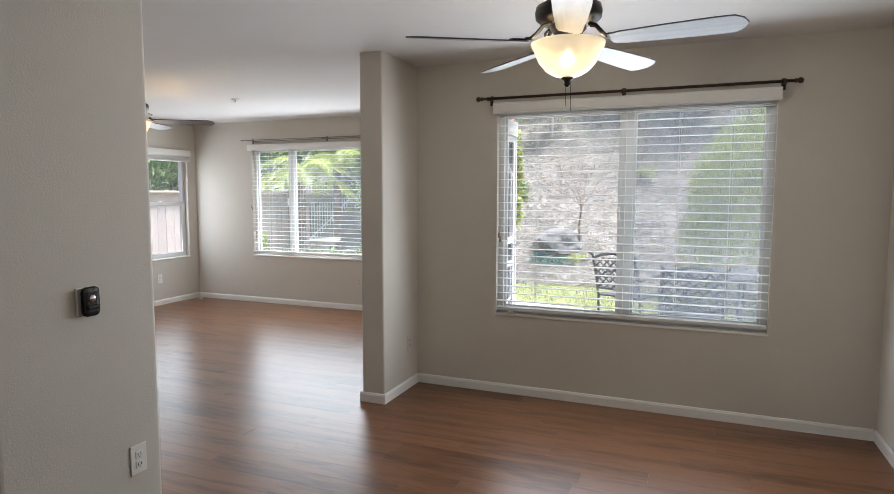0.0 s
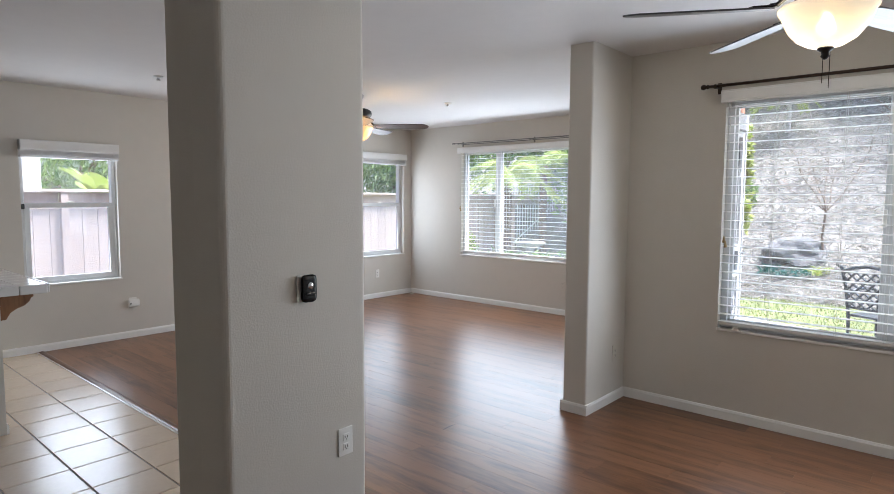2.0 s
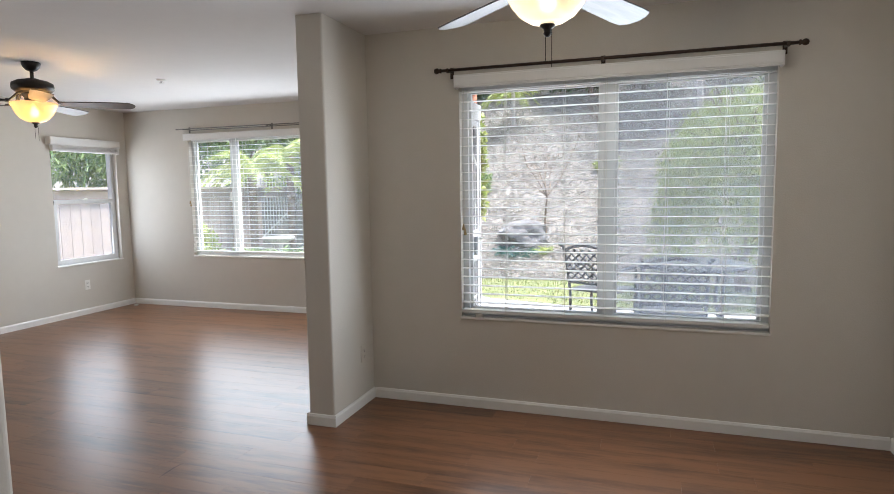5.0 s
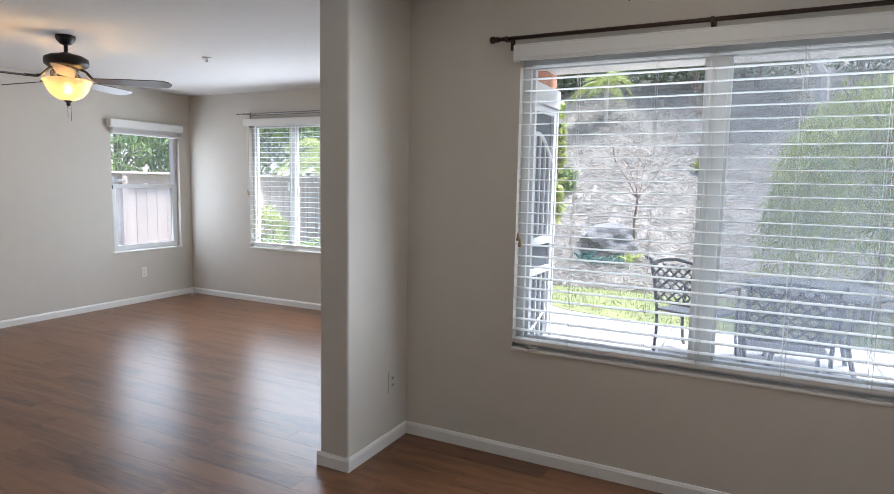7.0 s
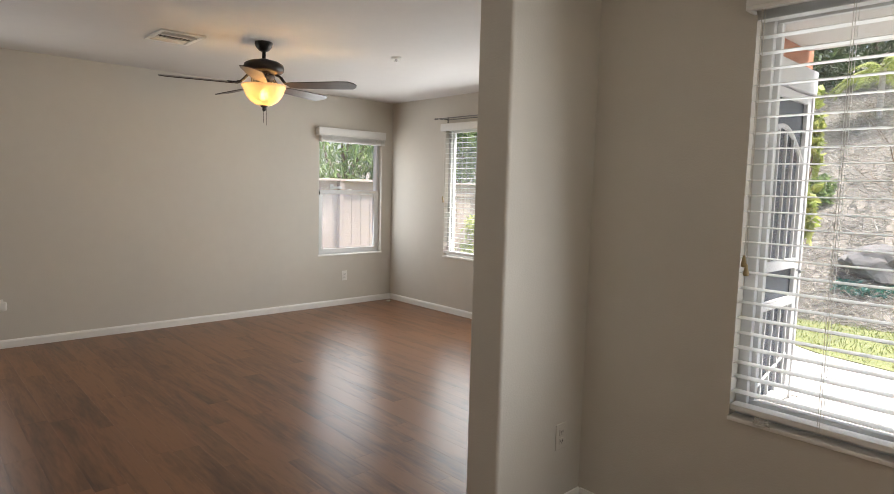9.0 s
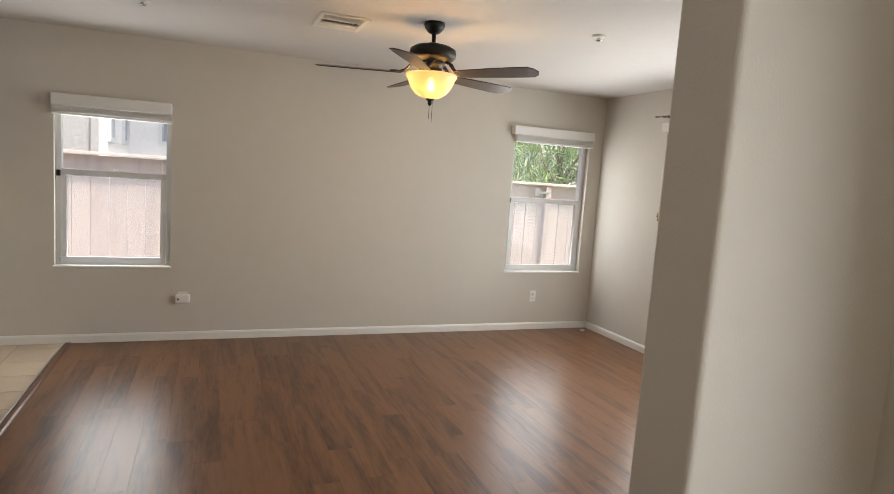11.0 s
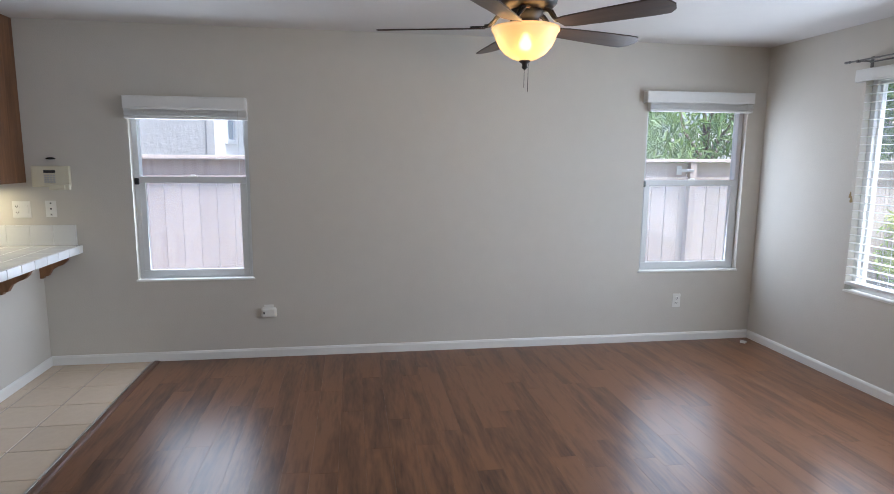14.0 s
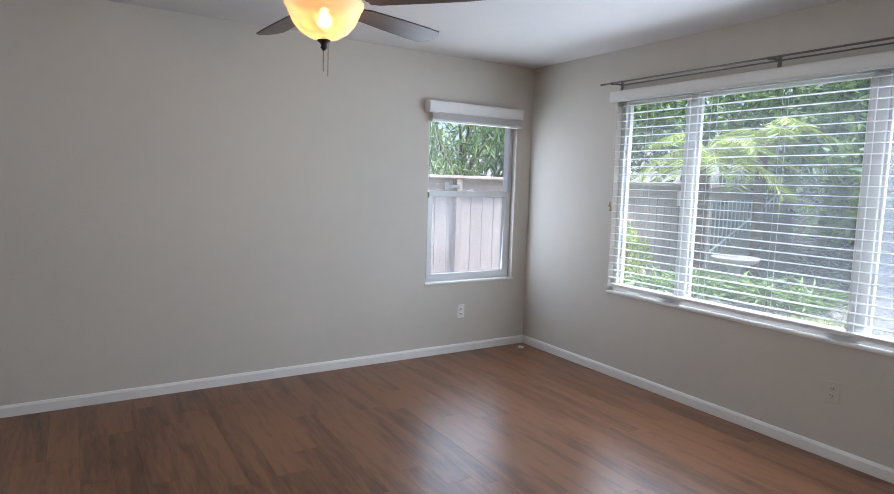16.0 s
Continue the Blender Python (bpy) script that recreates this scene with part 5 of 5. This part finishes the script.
leaf = part("leaf", boxes((*rail_x, DY0 + 0.003, DY0 + 0.07, -0.04, DZ1 - 0.01), (*rail_x, DY1 - 0.07, DY1 - 0.003, -0.04, DZ1 - 0.01), (*rail_x, DY0 + 0.07, DY1 - 0.07, DZ1 - 0.07, DZ1 - 0.01), (*rail_x, DY0 + 0.07, DY1 - 0.07, -0.04, 0.06), (*rail_x, DY0 + 0.07, DY1 - 0.07, 0.92, 0.99), (*rail_x, DY0 + 0.07, DY1 - 0.07, 0.66, 0.72), bevel=0.004), WHITE_METAL, door)
part("arch", tube([(dx + 0.026, DY0 + 0.07 + (DY1 - DY0 - 0.14) * k / 12, 1.66 + 0.22 * math.sin(math.pi * k / 12)) for k in range(13)], 0.016, sides=8), WHITE_METAL, leaf)
for k in range(6):
    y = DY0 + 0.07 + (DY1 - DY0 - 0.14) * (k + 0.5) / 6
    for z0, z1 in ((0.06, 0.66), (0.99, 1.66 + 0.22 * math.sin(math.pi * (k + 0.5) / 6))):
        part("bar", boxes((dx + 0.018, dx + 0.034, y - 0.008, y + 0.008, z0, z1)), WHITE_METAL, leaf)
part("brace", tube([(dx + 0.026, DY0 + 0.10, 0.08), (dx + 0.026, DY1 - 0.10, 0.30)], 0.010, sides=6), WHITE_METAL, leaf)
part("handle", tube([(dx + 0.03, DY1 - 0.04, 0.90), (dx + 0.09, DY1 - 0.04, 0.90), (dx + 0.09, DY1 - 0.13, 0.90)], 0.010, sides=8), STEEL, leaf, "grey lever handle")
solid("step_door", box(bmesh.new(), dx - 0.001, dx + 0.6, DY0 - 0.1, DY1 + 0.1, GROUND + 0.0005, -0.055, bevel=0.008), CONCRETE, "low concrete step before the security door", "step", "structure")


# ---- patio furniture ----
def patio_chair(at, turn):
    """A cast chair with a lattice back; it faces +y."""
    t = thing("patio_chair", "dark cast-aluminium patio chair with lattice back", "chair", at, turn, group="patio chairs")
    hw = 0.27
    ft = [(-hw, -0.24, 0.0), (-hw, -0.21, 0.20), (-hw, -0.22, 0.42), (-hw, -0.29, 0.72), (-hw, -0.36, 0.90), (-hw - 0.02, -0.41, 0.93)]
    for s in (-1, 1):
        part("back_post", tube([(s * abs(x), y, z) for x, y, z in ft], 0.016, sides=8), CAST, t, "", True)
        part("leg", tube([(s * hw, 0.30, 0.0), (s * hw, 0.27, 0.04), (s * hw, 0.24, 0.22), (s * hw, 0.25, 0.42)], 0.016, sides=8), CAST, t, "", True)
        part("armrest", tube([(s * hw, -0.25, 0.62), (s * (hw + 0.03), -0.05, 0.67), (s * (hw + 0.03), 0.18, 0.66), (s * hw, 0.27, 0.60), (s * hw, 0.25, 0.42)], 0.017, sides=8), CAST, t, "", True)
    part("seat", boxes((-hw, hw, -0.22, 0.27, 0.405, 0.43), bevel=0.010), CAST, t)
    yb = lambda z: -0.22 - 0.14 * (z - 0.45) / 0.45
    part("top_rail", tube([(-hw, yb(0.86), 0.86), (-hw * 0.5, yb(0.91), 0.91), (0, yb(0.93), 0.93), (hw * 0.5, yb(0.91), 0.91), (hw, yb(0.86), 0.86)], 0.017, sides=8), CAST, t, "", True)
    part("low_rail", tube([(-hw, yb(0.50), 0.50), (hw, yb(0.50), 0.50)], 0.013, sides=8), CAST, t)
    for s in (-1, 1):
        bm = bmesh.new()
        for k in range(-4, 9):
            pts = [(s * (-hw + (k * 0.09 + q)), yb(0.50 + q * 0.9), 0.50 + q * 0.9) for q in (0.0, 0.42)]
            (x0, y0, z0), (x1, y1, z1) = pts
            lo, hi = sorted((x0, x1))
            f0, f1 = 0.0, 1.0
            dxx = x1 - x0
            for lim, sg in ((-hw, -1), (hw, 1)):
                f = (lim - x0) / dxx
                if (dxx > 0) == (sg > 0):
                    f1 = min(f1, f)
                else:
                    f0 = max(f0, f)
            if f1 - f0 > 0.05:
                a, b = Vector(pts[0]).lerp(Vector(pts[1]), f0), Vector(pts[0]).lerp(Vector(pts[1]), f1)
                tube([a, b], 0.010, bm, sides=5)
        part("lattice", bm, CAST, t)
    return t


first = patio_chair((-0.60, 6.85, GROUND), -25)
copy_thing(first, pose(0.08, 5.85, GROUND, 0, 0, 4))
copy_thing(first, pose(1.20, 6.45, GROUND, 0, 0, 75))
table = thing("patio_table", "dark cast-aluminium patio table", "table", (0.32, 6.85, GROUND))
part("tabletop", lathe([(0, 0.70), (0.56, 0.70), (0.575, 0.712), (0.57, 0.728), (0, 0.728)], 40), CAST, table)
for k in range(4):
    a = radians(45 + 90 * k)
    part("leg", tube([(0.46 * math.cos(a), 0.46 * math.sin(a), 0), (0.36 * math.cos(a), 0.36 * math.sin(a), 0.3), (0.42 * math.cos(a), 0.42 * math.sin(a), 0.69)], 0.02, sides=8), CAST, table)

# ---- floors ----
def plank_mesh(w, length):
    return mesh_of("plank", box(bmesh.new(), 0, length, 0, w, -0.012, 0, bevel=0.0003, segments=1), PLANK)


def lay_planks(parent, x0, x1, y0, y1, seed):
    rng = random.Random(seed)
    pw, pl, gap = 0.136, 1.05, 0.0004
    full = plank_mesh(pw - gap, pl - gap)
    row = 0
    y = y0
    while y < y1 - 0.01:
        w = min(pw, y1 - y)
        x = x0 - rng.uniform(0.05, 0.95) * pl
        while x < x1 - 0.02:
            a, b = max(x, x0), min(x + pl, x1)
            if b - a > 0.03:
                me = full if (b - a > pl - 1e-4 and w > pw - 1e-4) else plank_mesh(w - gap, b - a - gap)
                ob = new("plank", me)
                ob.parent = parent
                ob.location = (a, y, 0)
            x += pl
        y += pw
        row += 1


def lay_tiles(parent, x0, x1, y0, y1, size, gap, ox, oy, z=0.0):
    full = None
    i0, i1 = math.floor((x0 - ox) / size), math.ceil((x1 - ox) / size)
    j0, j1 = math.floor((y0 - oy) / size), math.ceil((y1 - oy) / size)
    for i in range(i0, i1):
        for j in range(j0, j1):
            a, b = max(ox + i * size, x0), min(ox + (i + 1) * size, x1)
            c, d = max(oy + j * size, y0), min(oy + (j + 1) * size, y1)
            if b - a < 0.03 or d - c < 0.03:
                continue
            whole = b - a > size - 1e-4 and d - c > size - 1e-4
            if not (whole and full):
                me = mesh_of("tile", box(bmesh.new(), 0, b - a - gap, 0, d - c - gap, -0.010, 0, bevel=0.003, segments=1), TILE)
                full = me if whole else full
            ob = new("tile", full if whole else me)
            ob.parent = parent
            ob.location = (a, c, z)


floor = solid("floor", boxes((FAR, RIGHT, EDGE, DIN, -0.10, -0.0045), (FAR, INNER + 0.05, DIN, LIV, -0.10, -0.0045)), SUBFLOOR, "reddish brown laminate plank floor with a satin sheen", "floor", "structure")
floor_dining = solid("floor_dining", boxes((SIDE, RIGHT, BACK, EDGE - 0.001, -0.10, -0.0045)), SUBFLOOR, "reddish brown laminate plank floor with a satin sheen", "floor", "structure")
floor_kitchen = solid("floor_kitchen", boxes((FAR, SIDE - 0.001, BACK, EDGE - 0.001, -0.10, -0.004)), GROUT, "beige ceramic tile kitchen floor with dark grout", "floor", "structure")
lay_planks(floor, FAR, RIGHT, EDGE + 0.02, EDGE + 0.02 + 18 * 0.136, 3)
lay_planks(floor, FAR, INNER + 0.02, EDGE + 0.02 + 18 * 0.136, LIV, 4)
lay_planks(floor_dining, SIDE, RIGHT, BACK, EDGE + 0.018, 5)
lay_tiles(floor_kitchen, FAR, SIDE, BACK, EDGE - 0.02, 0.305, 0.006, FAR + 0.17, EDGE - 0.02 - 0.305 * 12)
